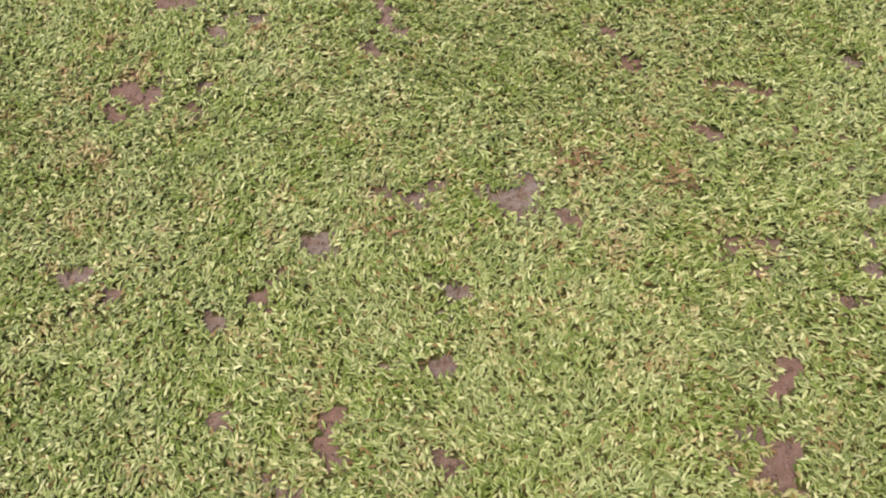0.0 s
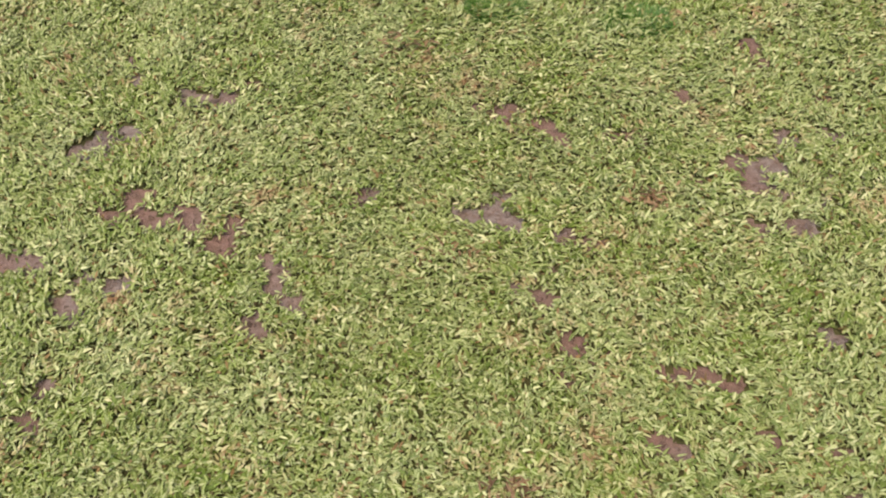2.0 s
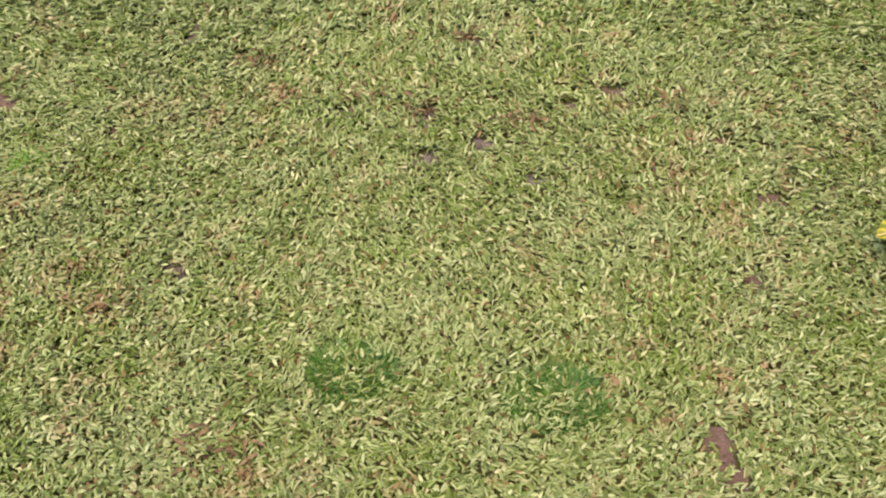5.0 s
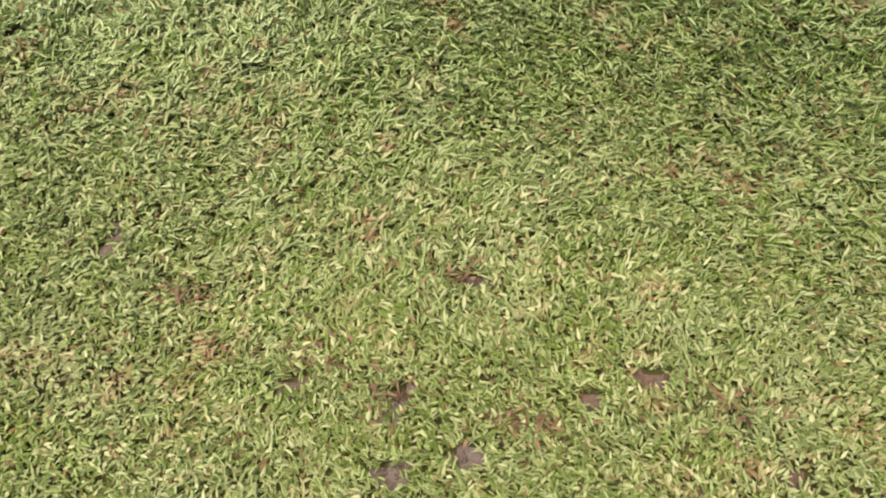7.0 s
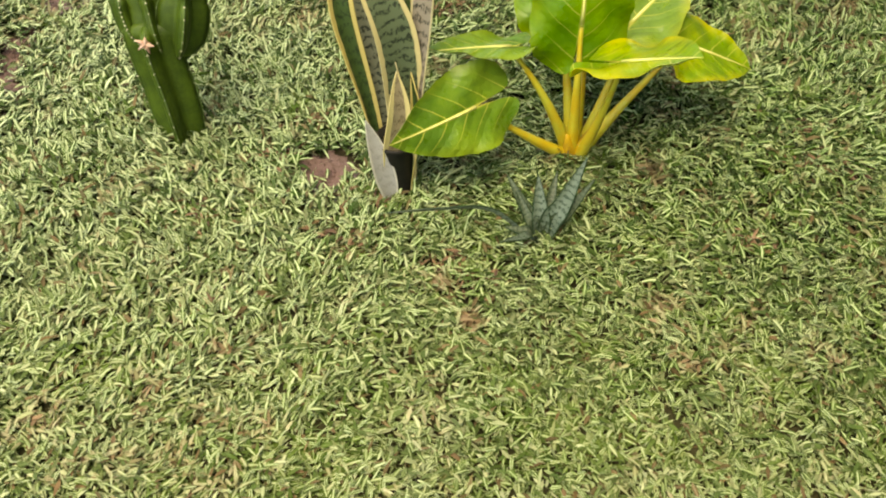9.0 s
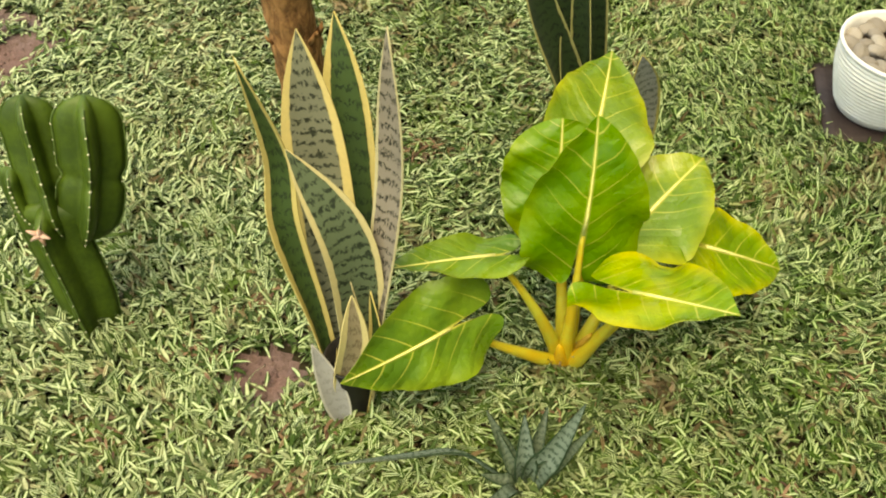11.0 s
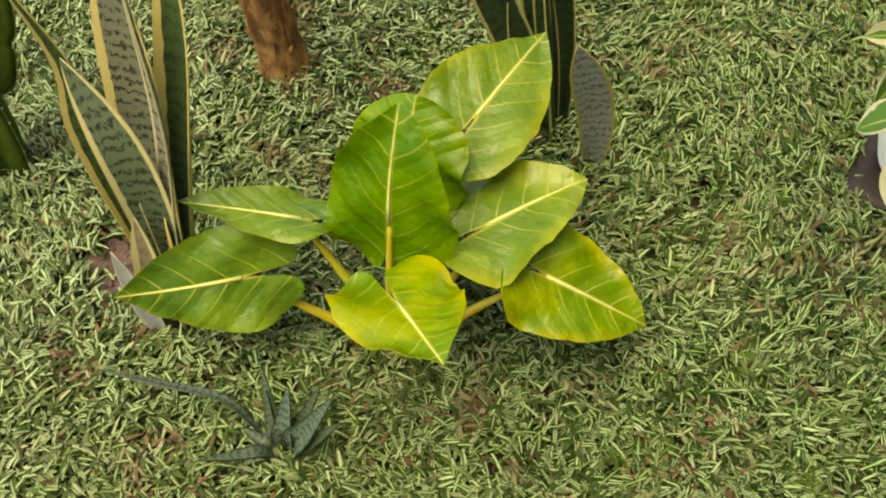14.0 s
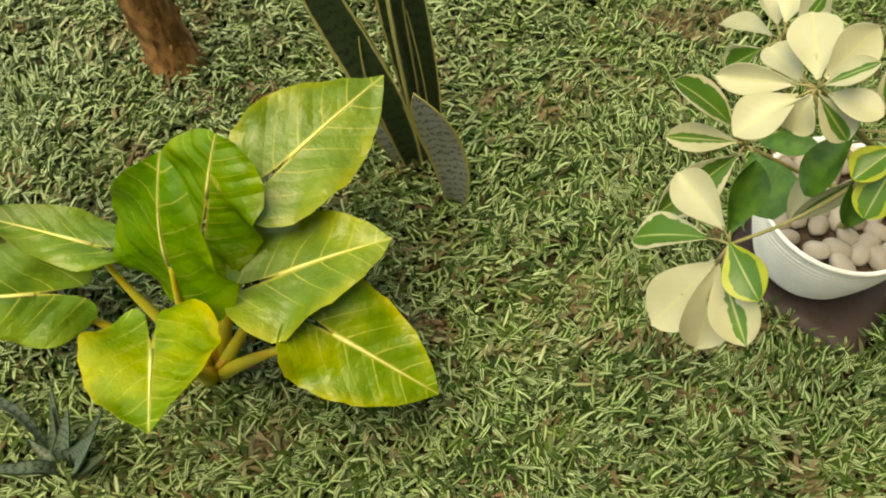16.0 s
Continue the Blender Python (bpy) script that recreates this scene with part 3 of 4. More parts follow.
def lawn():
    """Runners, each with a few blades that fan out along it."""
    rng = np.random.default_rng(7)
    per = 7
    cell = 0.0128
    gx, gy = np.meshgrid(np.arange(X0, X1, cell), np.arange(Y0, Y1, cell))
    count = gx.size
    cx, cy = gx.ravel() + rng.uniform(-0.6, 0.6, count) * cell, gy.ravel() + rng.uniform(-0.6, 0.6, count) * cell
    west, east = lawn_edge(cy)
    fine = np.clip((4.3 - cy) / 1.0, 0, 1)
    ok = (cx > west) & (cx < east) & (rng.random(count) < 0.60 + 0.40 * fine)
    cx, cy = cx[ok], cy[ok]
    lush = np.clip((cy - 3.3) / 1.5, 0, 1)
    flow = 1.6 * np.sin(cx * 3.1 + cy * 1.7) + 1.3 * np.sin(cy * 2.9 - cx * 2.1)
    way = flow + rng.normal(0, 0.8, len(cx))
    reach = rng.uniform(0.012, 0.030, len(cx)) * (1 + 0.5 * lush)
    step = np.tile(np.linspace(-0.5, 0.5, per), len(cx))
    side = np.tile(np.where(np.arange(per) % 2 == 0, 1.0, -1.0), len(cx))
    way, reach, lush = np.repeat(way, per), np.repeat(reach, per), np.repeat(lush, per)
    k = len(way)
    x = np.repeat(cx, per) + np.cos(way) * reach * step + rng.normal(0, 0.005, k)
    y = np.repeat(cy, per) + np.sin(way) * reach * step + rng.normal(0, 0.005, k)
    head = way + side * rng.normal(0.42, 0.22, k) + np.where(rng.random(k) < 0.88, rng.normal(0, 0.2, k), rng.uniform(-math.pi, math.pi, k))
    d = bareness(x, y)
    thin = 0.5 + 0.5 * np.sin(x * 5.1 + 2 * np.sin(y * 3.7)) * np.sin(y * 4.3 + x)
    keep = (d > 0.97) & (rng.random(k) > 0.06 * thin) & ((d > 1.3) | (rng.random(k) > 0.25)) & ~on_paver(x, y)
    x, y, head, lush = x[keep], y[keep], head[keep], lush[keep]
    k = len(x)
    length = rng.uniform(0.0112, 0.0250, k) * (1 + 0.86 * lush)
    width = rng.uniform(0.0047, 0.0074, k) * (1 + 0.46 * lush)
    tuft_height = 0.5 + 0.5 * np.sin(x * 23 + 3 * np.sin(y * 11)) * np.sin(y * 19)
    base = np.stack([x, y, rng.uniform(0.0, 0.020, k) * (0.4 + tuft_height) * (1 + 0.6 * lush)], -1)
    lift = np.where(rng.random(k) < 0.35, rng.uniform(0.3, 1.15, k), rng.uniform(-0.05, 0.48, k)) * (0.85 + 0.15 * lush)
    curl = rng.uniform(0.1, 0.9, k)
    roll = rng.normal(0, 0.5, k)
    ob = blades_mesh("grass", base, head, length, width, lift, curl, roll, BLADE)
    return tagged(ob, "short lawn of cream-striped green grass blades, partly dry", "grass", kind="stuff")


lawn()


def outer_lawn():
    """Looser grass round the closely grown strip, up to the added east wall."""
    rng = np.random.default_rng(17)
    count = 120000
    x, y = rng.uniform(-4.2, 2.34, count), rng.uniform(-2.4, 9.6, count)
    west, east = lawn_edge(y)
    inside = (x > west) & (x < east) & (y > Y0) & (y < Y1)
    away = np.maximum(np.maximum(west - x, x - east), np.maximum(Y0 - y, y - Y1))
    keep = ~inside & (rng.random(count) < np.exp(-np.maximum(away, 0) / 1.6))
    x, y = x[keep], y[keep]
    k = len(x)
    base = np.stack([x, y, rng.uniform(0.0, 0.02, k)], -1)
    ob = blades_mesh("outer_grass", base, rng.uniform(-math.pi, math.pi, k), rng.uniform(0.03, 0.055, k), rng.uniform(0.009, 0.016, k),
                     rng.uniform(0.0, 0.7, k), rng.uniform(0.1, 0.9, k), rng.normal(0, 0.5, k), BLADE)
    return tagged(ob, "looser cream-striped grass at the lawn's outer part", "grass", kind="stuff")


outer_lawn()


DRY_SPOTS = ((0.35, 5.35), (0.46, 5.42), (0.13, 4.82), (0.29, 4.57), (0.36, 4.69), (1.37, 4.92), (0.56, 5.1), (0.8, 4.79), (0.33, 5.33), (0.46, 5.43), (1.05, 5.21), (1.32, 5.04), (0.55, 4.55), (1.53, 5.37), (0.2, 4.95), (0.01, 4.61), (0.12, 4.8), (0.61, 4.5), (1.16, 4.68), (1.32, 4.91), (0.16, 4.39), (0.66, 3.67), (0.58, 3.4), (0.42, 3.47), (0.79, 3.36), (1.15, 3.42), (0.16, 3.58), (0.8, 2.05), (0.21, 2.56), (0.51, 1.37), (0.11, 1.15), (0.72, 1.33), (0.37, 1.9))


def dry_blades():
    """Small clumps of withered blades in the lawn."""
    rng = np.random.default_rng(23)
    x, y = [], []
    for px, py in DRY_SPOTS:
        k = int(rng.integers(26, 60))
        r = rng.uniform(0.022, 0.045)
        x.append(px + rng.normal(0, r, k)), y.append(py + rng.normal(0, 0.6 * r, k))
    x, y = np.concatenate(x), np.concatenate(y)
    k = len(x)
    base = np.stack([x, y, rng.uniform(0.006, 0.030, k)], -1)
    ob = blades_mesh("dry_grass", base, rng.uniform(-math.pi, math.pi, k), rng.uniform(0.016, 0.040, k), rng.uniform(0.004, 0.008, k),
                     rng.uniform(-0.2, 0.6, k), rng.uniform(0.2, 1.2, k), rng.normal(0, 0.5, k), DRY_BLADE)
    return tagged(ob, "small clumps of withered red-brown grass blades in the lawn", "dry grass", kind="stuff")


dry_blades()


def clods():
    """Crumbs of earth in the bare spots."""
    rng = np.random.default_rng(11)
    verts, faces = [], []
    for px, py, a, b, r in BARE:
        for _ in range(int(8 + 9000 * a * b)):
            q, w = rng.uniform(0, 2 * math.pi), math.sqrt(rng.uniform(0, 1))
            u, v = a * w * math.cos(q), b * w * math.sin(q)
            c = np.array([px + u * math.cos(r) - v * math.sin(r), py + u * math.sin(r) + v * math.cos(r), 0.0])
            s = rng.uniform(0.002, 0.0075) * (1 if rng.random() < 0.9 else 1.6)
            o = len(verts)
            for vx, vy, vz in ((1, 0, 0), (0, 1, 0), (-1, 0, 0), (0, -1, 0), (0, 0, 0.75), (0, 0, -0.5)):
                verts.append(c + s * (np.array((vx, vy, vz)) * rng.uniform(0.7, 1.3) + rng.normal(0, 0.18, 3)))
            faces += [(o + i, o + (i + 1) % 4, o + 4) for i in range(4)] + [(o + (i + 1) % 4, o + i, o + 5) for i in range(4)]
    me = bpy.data.meshes.new("soil_crumbs")
    me.from_pydata([tuple(p) for p in verts], [], faces)
    me.materials.append(SOIL)
    return tagged(new("soil_crumbs", me), "loose crumbs of reddish-brown earth in bare lawn spots", "soil", kind="stuff")


clods()


def tuft(name, x, y, spread, count, tall, material, label, seed, category):
    rng = np.random.default_rng(seed)
    q, w = rng.uniform(0, 2 * math.pi, count), np.sqrt(rng.uniform(0, 1, count)) * spread
    base = np.stack([w * np.cos(q), 0.7 * w * np.sin(q), np.zeros(count)], -1)
    head = q + rng.normal(0, 0.9, count)
    ob = blades_mesh(name, base, head, rng.uniform(0.55, 1.0, count) * tall, rng.uniform(0.0014, 0.0026, count), rng.uniform(0.3, 1.2, count),
                     rng.uniform(0.3, 1.1, count), rng.normal(0, 0.4, count), material)
    ob.matrix_basis = pose(x, y, 0.004)
    return tagged(ob, label, category)


tuft("grass_tuft", 0.45, 2.715, 0.075, 1500, 0.044, FINE_GRASS, "dark green tuft of fine-bladed grass in the lawn", 3, "grass tuft")
tuft("grass_tuft", 0.82, 2.655, 0.085, 1400, 0.042, FINE_GRASS, "dark green spreading tuft of fine grass beside bare lawn", 4, "grass tuft")
tuft("grass_tuft", -0.196, 5.545, 0.07, 420, 0.034, WEED, "bright green tuft of fine grass behind the snake plant", 8, "grass tuft")
tuft("weed", -0.295, 3.25, 0.045, 350, 0.036, WEED, "bright green feathery weed growing in the lawn", 5, "weed")


# ---- golden taro: heart leaves on yellow stalks ----
def heart_leaf(parent, joint, tip, side, width, back, fold=0.18, droop=0.10, wave=0.010, seed=0, stalk_mid=None, stalk_from=(0, 0, 0), label="", material=None, blunt=0.0):
    """A heart-shaped blade: joint, tip and the way to its side, width and length of its back lobes, all in the plant's own space."""
    joint, tip, side = Vector(joint), Vector(tip), Vector(side)
    ax = tip - joint
    length = ax.length
    ax.normalize()
    side = (side - ax * side.dot(ax)).normalized()
    up = ax.cross(side)
    if up.z < 0:
        up = -up
    shape = ((1.0, 0.0), (0.95, 0.05), (0.85, 0.145), (0.68, 0.275), (0.46, 0.395), (0.22, 0.47), (0.0, 0.50), (-0.35, 0.49), (-0.70, 0.40), (-0.95, 0.25), (-0.99, 0.12), (-0.82, 0.050), (-0.45, 0.026), (-0.06, 0.004))
    full = (0.0, 0.08, 0.13, 0.12, 0.08, 0.03)
    shape = [(a, b + blunt * (full[i] if i < 6 else 0.0)) for i, (a, b) in enumerate(shape)]
    line = [p.to_2d() for p in smooth_line([(a, b, 0) for a, b in shape], 40)]
    rings = 12
    rnd = random.Random(seed)
    ph = rnd.uniform(0, 6)
    rows, uvs = [], []
    for i in range(rings + 1):
        r = i / rings
        row, uv = [], []
        for s in (1, -1):
            for p in (line if s > 0 else line[::-1]):
                ragged = 1 + 0.014 * r * math.sin(23 * p.x + 2 * ph + s) + 0.009 * r * math.sin(41 * p.x - ph)
                a, b = p.x * r, p.y * r * s * ragged
                x = a * (length if a > 0 else back)
                y = b * width
                h = fold * abs(y) - droop * length * max(a, 0) ** 2 + 0.12 * back * min(a, 0) ** 2
                c = a if a > 0 else a * back / length
                h += min(1, 7 * abs(b)) * (1.6 * wave * r * r * math.sin(7 * c + 6 * abs(b) + ph + s) + 0.0032 * r * math.sin(14 * c + 8 * b + ph))
                row.append(joint + ax * x + side * y + up * h)
                uv.append((a * (1 if a > 0 else back / length), b))
        rows.append(row), uvs.append(uv)
    bm = grid_mesh(rows, uvs)
    bmesh.ops.remove_doubles(bm, verts=bm.verts, dist=0.0002)
    bmesh.ops.dissolve_degenerate(bm, edges=bm.edges[:], dist=0.00005)
    blade = part("leaf_blade", thicken(bm, 0.0009), material or TARO, parent, label)
    mid = [joint + ax * length * t + up * (-droop * length * t * t + 0.0006) for t in (0, 0.2, 0.4, 0.6, 0.8, 0.97)]
    part("midrib", tube(mid, [0.0036, 0.0028, 0.0020, 0.0013, 0.0008, 0.0003], 6), RIB, blade, "pale yellow midrib")
    if stalk_mid is not None:
        pts = curve(stalk_from, stalk_mid, joint - up * 0.005, 12)
        rad = [0.0120 * (1 - t) ** 1.5 + 0.0042 for t in (k / 12 for k in range(13))]
        part("stalk", tube(pts, rad, 10), STALK, parent, "yellow leaf stalk")
    return blade


def taro():
    bx, by = 0.792, 4.905
    t = thing("taro_plant", bx, by, 0, "golden-green taro plant with broad heart-shaped leaves in the lawn", "plant")

    def loc(x, y, z):
        return (x - bx, y - by, z)

    heart_leaf(t, loc(0.854, 4.815, 0.336), loc(0.979, 4.726, 0.429), (0.02, 0.157, -0.06), 0.184, 0.100, 0.10, 0.03, 0.008, 1, (0.05, -0.05, 0.17), (0.012, -0.012, 0.01), "yellowing heart-shaped leaf", TARO_OLD)
    heart_leaf(t, loc(0.580, 4.787, 0.222), loc(0.440, 4.647, 0.228), (0.093, 0.139, 0.046), 0.178, 0.092, 0.05, 0.12, 0.008, 2, (-0.11, -0.06, 0.10), (-0.012, -0.01, 0.01))
    heart_leaf(t, loc(0.638, 4.884, 0.303), loc(0.474, 4.800, 0.346), (-0.045, 0.08, -0.012), 0.104, 0.05, 0.12, 0.05, 0.006, 3, (-0.07, -0.03, 0.20), (-0.012, 0.006, 0.01))
    heart_leaf(t, loc(0.775, 4.922, 0.338), loc(0.775, 4.928, 0.536), (0.205, 0.04, 0.02), 0.204, 0.115, -0.06, 0.28, 0.010, 4, (-0.01, -0.01, 0.20), (-0.004, -0.01, 0.01), "", TARO_LIME, 0.4)
    heart_leaf(t, loc(0.732, 5.040, 0.335), loc(0.722, 5.085, 0.432), (0.18, 0.05, 0.10), 0.200, 0.130, -0.10, 0.10, 0.009, 5, (-0.03, 0.08, 0.16), (-0.006, 0.012, 0.01), "", TARO_LIME, 0.7)
    heart_leaf(t, loc(0.791, 5.165, 0.355), loc(0.814, 5.365, 0.395), (0.16, -0.02, -0.03), 0.195, 0.115, 0.08, 0.08, 0.009, 6, (0.0, 0.09, 0.24), (0.002, 0.014, 0.01), "", TARO_PALE)
    heart_leaf(t, loc(0.885, 5.027, 0.283), loc(0.985, 5.165, 0.330), (0.10, -0.14, 0.0), 0.215, 0.085, 0.06, 0.10, 0.010, 7, (0.06, 0.04, 0.17), (0.012, 0.006, 0.01), "", TARO_PALE)
    heart_leaf(t, loc(0.999, 5.014, 0.246), loc(1.168, 5.062, 0.165), (0.03, -0.12, -0.05), 0.185, 0.075, 0.08, 0.06, 0.008, 8, (0.10, 0.02, 0.17), (0.014, 0.0, 0.01), "heart-shaped leaf with a yellow margin", TARO_OLD)
    for k in range(5):
        a = k * 1.26 + 0.4
        pts = curve((0.012 * math.cos(a), 0.012 * math.sin(a), -0.01), (0.018 * math.cos(a), 0.018 * math.sin(a), 0.04), (0.04 * math.cos(a), 0.04 * math.sin(a) * 0.7, 0.085), 6)
        part("sheath", tube(pts, [0.019, 0.018, 0.016, 0.014, 0.011, 0.007, 0.002], 9), SHEATH, t, "orange-yellow stalk sheath")


taro()


# ---- sword-leaved snake plants ----
def sword(parent, keys, width, face, material, gutter=0.25, twist=0.0, base_w=0.45, peak=0.5, label="", name="leaf"):
    """A stiff strap leaf along keys; face: the way its hollow side looks; gutter: depth of the hollow."""
    n, m = 22, 8
    line = smooth_line(keys, n)
    total = sum((line[i + 1] - line[i]).length for i in range(n))
    rows, uvs, run = [], [], 0.0
    for i, p in enumerate(line):
        t = i / n
        d = (line[min(i + 1, n)] - line[max(i - 1, 0)]).normalized()
        f = Vector(face)
        f = (f - d * f.dot(d)).normalized()
        f = Matrix.Rotation(radians(twist) * t, 3, d) @ f
        s = d.cross(f)
        w = base_w + (1 - base_w) * math.sin(min(t / peak, 1) * math.pi / 2)
        if t > peak:
            w *= max(1 - ((t - peak) / (1 - peak)) ** 2.3, 0.0)
        w = max(w * width, 0.0008)
        if i:
            run += (p - line[i - 1]).length
        g = gutter * (1.2 - 0.7 * t)
        rows.append([p + s * (w * (k / m - 0.5)) + f * (w * g * ((2 * k / m - 1) ** 2)) for k in range(m + 1)])
        uvs.append([(k / m, run) for k in range(m + 1)])
    return part(name, thicken(grid_mesh(rows, uvs), 0.0022), material, parent, label)


def front_snake_plant():
    bx, by = 0.412, 4.752
    t = thing("snake_plant", bx, by, 0, "tall snake plant with yellow-edged mottled grey-green leaves", "plant", "snake plants")

    def loc(x, y, z):
        return (x - bx, y - by, z)

    sword(t, ((-0.022, 0.01, -0.01), loc(0.362, 4.785, 0.18), loc(0.336, 4.796, 0.32), loc(0.320, 4.806, 0.42), loc(0.318, 4.823, 0.53), loc(0.290, 4.796, 0.712)), 0.048, (0.9, -0.45, 0.35), SNAKE_BACK, 0.30, -70, 0.5, 0.6, "dark green leaf with a yellow edge")
    sword(t, ((0.0, 0.03, -0.01), loc(0.385, 4.83, 0.25), loc(0.352, 4.895, 0.48), loc(0.331, 4.932, 0.665)), 0.100, (0.12, -1, 0.3), SNAKE_GOLD, 0.10, 0, 0.28, 0.55)
    sword(t, ((0.03, 0.015, -0.01), loc(0.461, 4.785, 0.25), loc(0.482, 4.825, 0.5), loc(0.474, 4.845, 0.745)), 0.052, (-0.25, -1, 0.25), SNAKE_MAUVE, 0.22, -25, 0.34, 0.68)
    sword(t, ((0.012, 0.045, -0.01), loc(0.425, 4.86, 0.25), loc(0.395, 4.96, 0.48), loc(0.363, 5.02, 0.64)), 0.094, (-0.45, -0.9, 0.2), SNAKE_BACK, 0.28, 20, 0.5, 0.5, "dark green leaf with yellow edges")
    sword(t, ((0.012, 0.0, -0.01), loc(0.436, 4.772, 0.2), loc(0.420, 4.786, 0.40), loc(0.338, 4.806, 0.556)), 0.080, (0.25, -1, 0.35), SNAKE_DIM, 0.14, 15, 0.25, 0.6)
    sword(t, ((0.004, -0.022, -0.01), loc(0.418, 4.728, 0.12), loc(0.433, 4.736, 0.225), loc(0.431, 4.748, 0.325)), 0.048, (0.3, -1, 0.1), SNAKE_TAN, 0.18, 0, 0.5, 0.55, "short tan leaf with a broad cream margin")
    sword(t, ((0.03, 0.0, -0.01), loc(0.455, 4.745, 0.11), loc(0.468, 4.765, 0.20), loc(0.452, 4.785, 0.30)), 0.036, (-0.6, -1, 0.1), SNAKE_BACK, 0.4, 0, 0.6, 0.5)
    sword(t, ((0.000, -0.040, -0.005), loc(0.405, 4.713, 0.05), loc(0.392, 4.715, 0.125), loc(0.368, 4.720, 0.222)), 0.044, (0.35, -1, 0.4), SNAKE_PALE, 0.16, 0, 0.22, 0.5, "short pale grey leaf")
    sword(t, ((0.040, -0.018, 0.02), loc(0.462, 4.735, 0.10), loc(0.450, 4.752, 0.22), loc(0.425, 4.772, 0.33)), 0.006, (0.2, -1, 0.2), STRAW, 0.3, -30, 0.5, 0.4, "thin dried leaf strip", "dry_strip")


front_snake_plant()


def nursery_pot():
    """A thin black plastic pot, half sunk, out of which the snake plant grows."""
    prof = ((0.034, -0.03), (0.037, 0.03), (0.041, 0.138), (0.0435, 0.140), (0.0435, 0.150), (0.0405, 0.150), (0.039, 0.10), (0.001, 0.098))
    rows = [[Vector((r * math.cos(a), r * math.sin(a), z)) for a in (2 * math.pi * k / 32 for k in range(32))] for r, z in prof]
    t = thing("nursery_pot", 0.418, 4.757, 0, "black plastic nursery pot sunk in the lawn, holding the snake plant", "plant pot")
    part("pot_wall", grid_mesh(rows, closed=True), BLACK_PLASTIC, t)


nursery_pot()


def back_snake_plant():
    bx, by = 0.815, 5.485
    t = thing("snake_plant", bx, by, 0, "tall dark snake plant with yellow-edged leaves behind the taro", "plant", "snake plants")
    sword(t, ((-0.030, 0.010, -0.01), (-0.060, -0.040, 0.2), (-0.145, -0.084, 0.42), (-0.215, -0.120, 0.62)), 0.072, (0.5, -0.9, 0.3), SNAKE_FAR, 0.28, 10, 0.45, 0.5)
    sword(t, ((-0.018, 0.030, -0.01), (-0.052, 0.025, 0.2), (-0.098, 0.015, 0.42), (-0.140, 0.000, 0.66)), 0.066, (0.1, -1, 0.2), SNAKE_FAR, 0.18, 0, 0.5, 0.5)
    sword(t, ((0.002, 0.010, -0.01), (-0.026, 0.000, 0.2), (-0.062, -0.010, 0.42), (-0.092, -0.020, 0.6)), 0.056, (-0.7, -0.8, 0.2), SNAKE_FAR, 0.4, 0, 0.55, 0.45)
    sword(t, ((0.000, 0.032, -0.01), (-0.018, 0.030, 0.22), (-0.050, 0.022, 0.45), (-0.080, 0.012, 0.68)), 0.052, (0.3, -1, 0.2), SNAKE_FAR, 0.3, -15, 0.7, 0.5)
    sword(t, ((-0.020, -0.008, -0.01), (-0.042, -0.025, 0.12), (-0.075, -0.045, 0.26), (-0.105, -0.06, 0.4)), 0.055, (0.6, -0.9, 0.2), SNAKE_FAR, 0.35, 0, 0.55, 0.5)
    sword(t, ((-0.034, -0.010, -0.005), (-0.055, -0.030, 0.05), (-0.070, -0.045, 0.1), (-0.080, -0.05, 0.15)), 0.040, (0.2, -1, 0.4), SNAKE_GREY, 0.2, 0, 0.5, 0.5, "short pale grey leaf")
    p = thing("snake_plant", 0.913, 5.452, 0, "single short grey snake plant leaf with a thin yellow rim", "plant", "snake plants")
    sword(p, ((0, 0, -0.01), (0.004, -0.015, 0.10), (-0.010, -0.035, 0.22), (-0.044, -0.080, 0.375)), 0.072, (0.45, -1, 0.3), SNAKE_GREY, 0.14, 0, 0.42, 0.72, "grey banded leaf")


back_snake_plant()


def dwarf_snake_plant():
    bx, by = 0.735, 4.638
    t = thing("dwarf_snake_plant", bx, by, 0, "low dwarf snake plant with narrow dark banded leaves", "plant", "snake plants")

    def leaf(tip, mid, width, face=(0, -0.3, 1), material=DWARF):
        m = Vector(mid)
        sword(t, ((m.x * 0.1, m.y * 0.1, -0.005), m * 0.55 + Vector((0, 0, 0.012)), m, tip), width, face, material, 0.3, 0, 0.65, 0.4)

    sword(t, ((-0.02, 0, -0.005), (-0.060, 0.002, 0.045), (-0.120, 0.004, 0.082), (-0.210, -0.030, 0.104), (-0.305, -0.060, 0.115)), 0.029, (0.1, 0.8, 0.6), DWARF_PALE, 0.2, 0, 0.12, 0.62, "long low leaf with pale and dark bands")
    leaf((-0.078, -0.100, 0.105), (-0.042, -0.055, 0.068), 0.022, (0.3, 0.5, 0.8), DWARF_PALE)
    leaf((0.072, 0.060, 0.190), (0.036, 0.020, 0.095), 0.042, (-0.35, -1, 0.6), DWARF_PALE)
    leaf((0.092, 0.044, 0.150), (0.046, 0.014, 0.080), 0.026, (-0.5, -1, 0.6))
    leaf((-0.018, 0.060, 0.135), (-0.008, 0.020, 0.076), 0.036, (0.15, -1, 0.6), DWARF_PALE)
    leaf((-0.080, 0.070, 0.118), (-0.040, 0.030, 0.072), 0.026, (0.4, -1, 0.6))
    leaf((-0.058, 0.046, 0.100), (-0.030, 0.012, 0.060), 0.022, (0.3, -1, 0.6))
    leaf((-0.075, -0.010, 0.050), (-0.040, -0.010, 0.040), 0.022)
    leaf((0.020, 0.090, 0.120), (0.010, 0.040, 0.070), 0.026, (0.0, -1, 0.6))



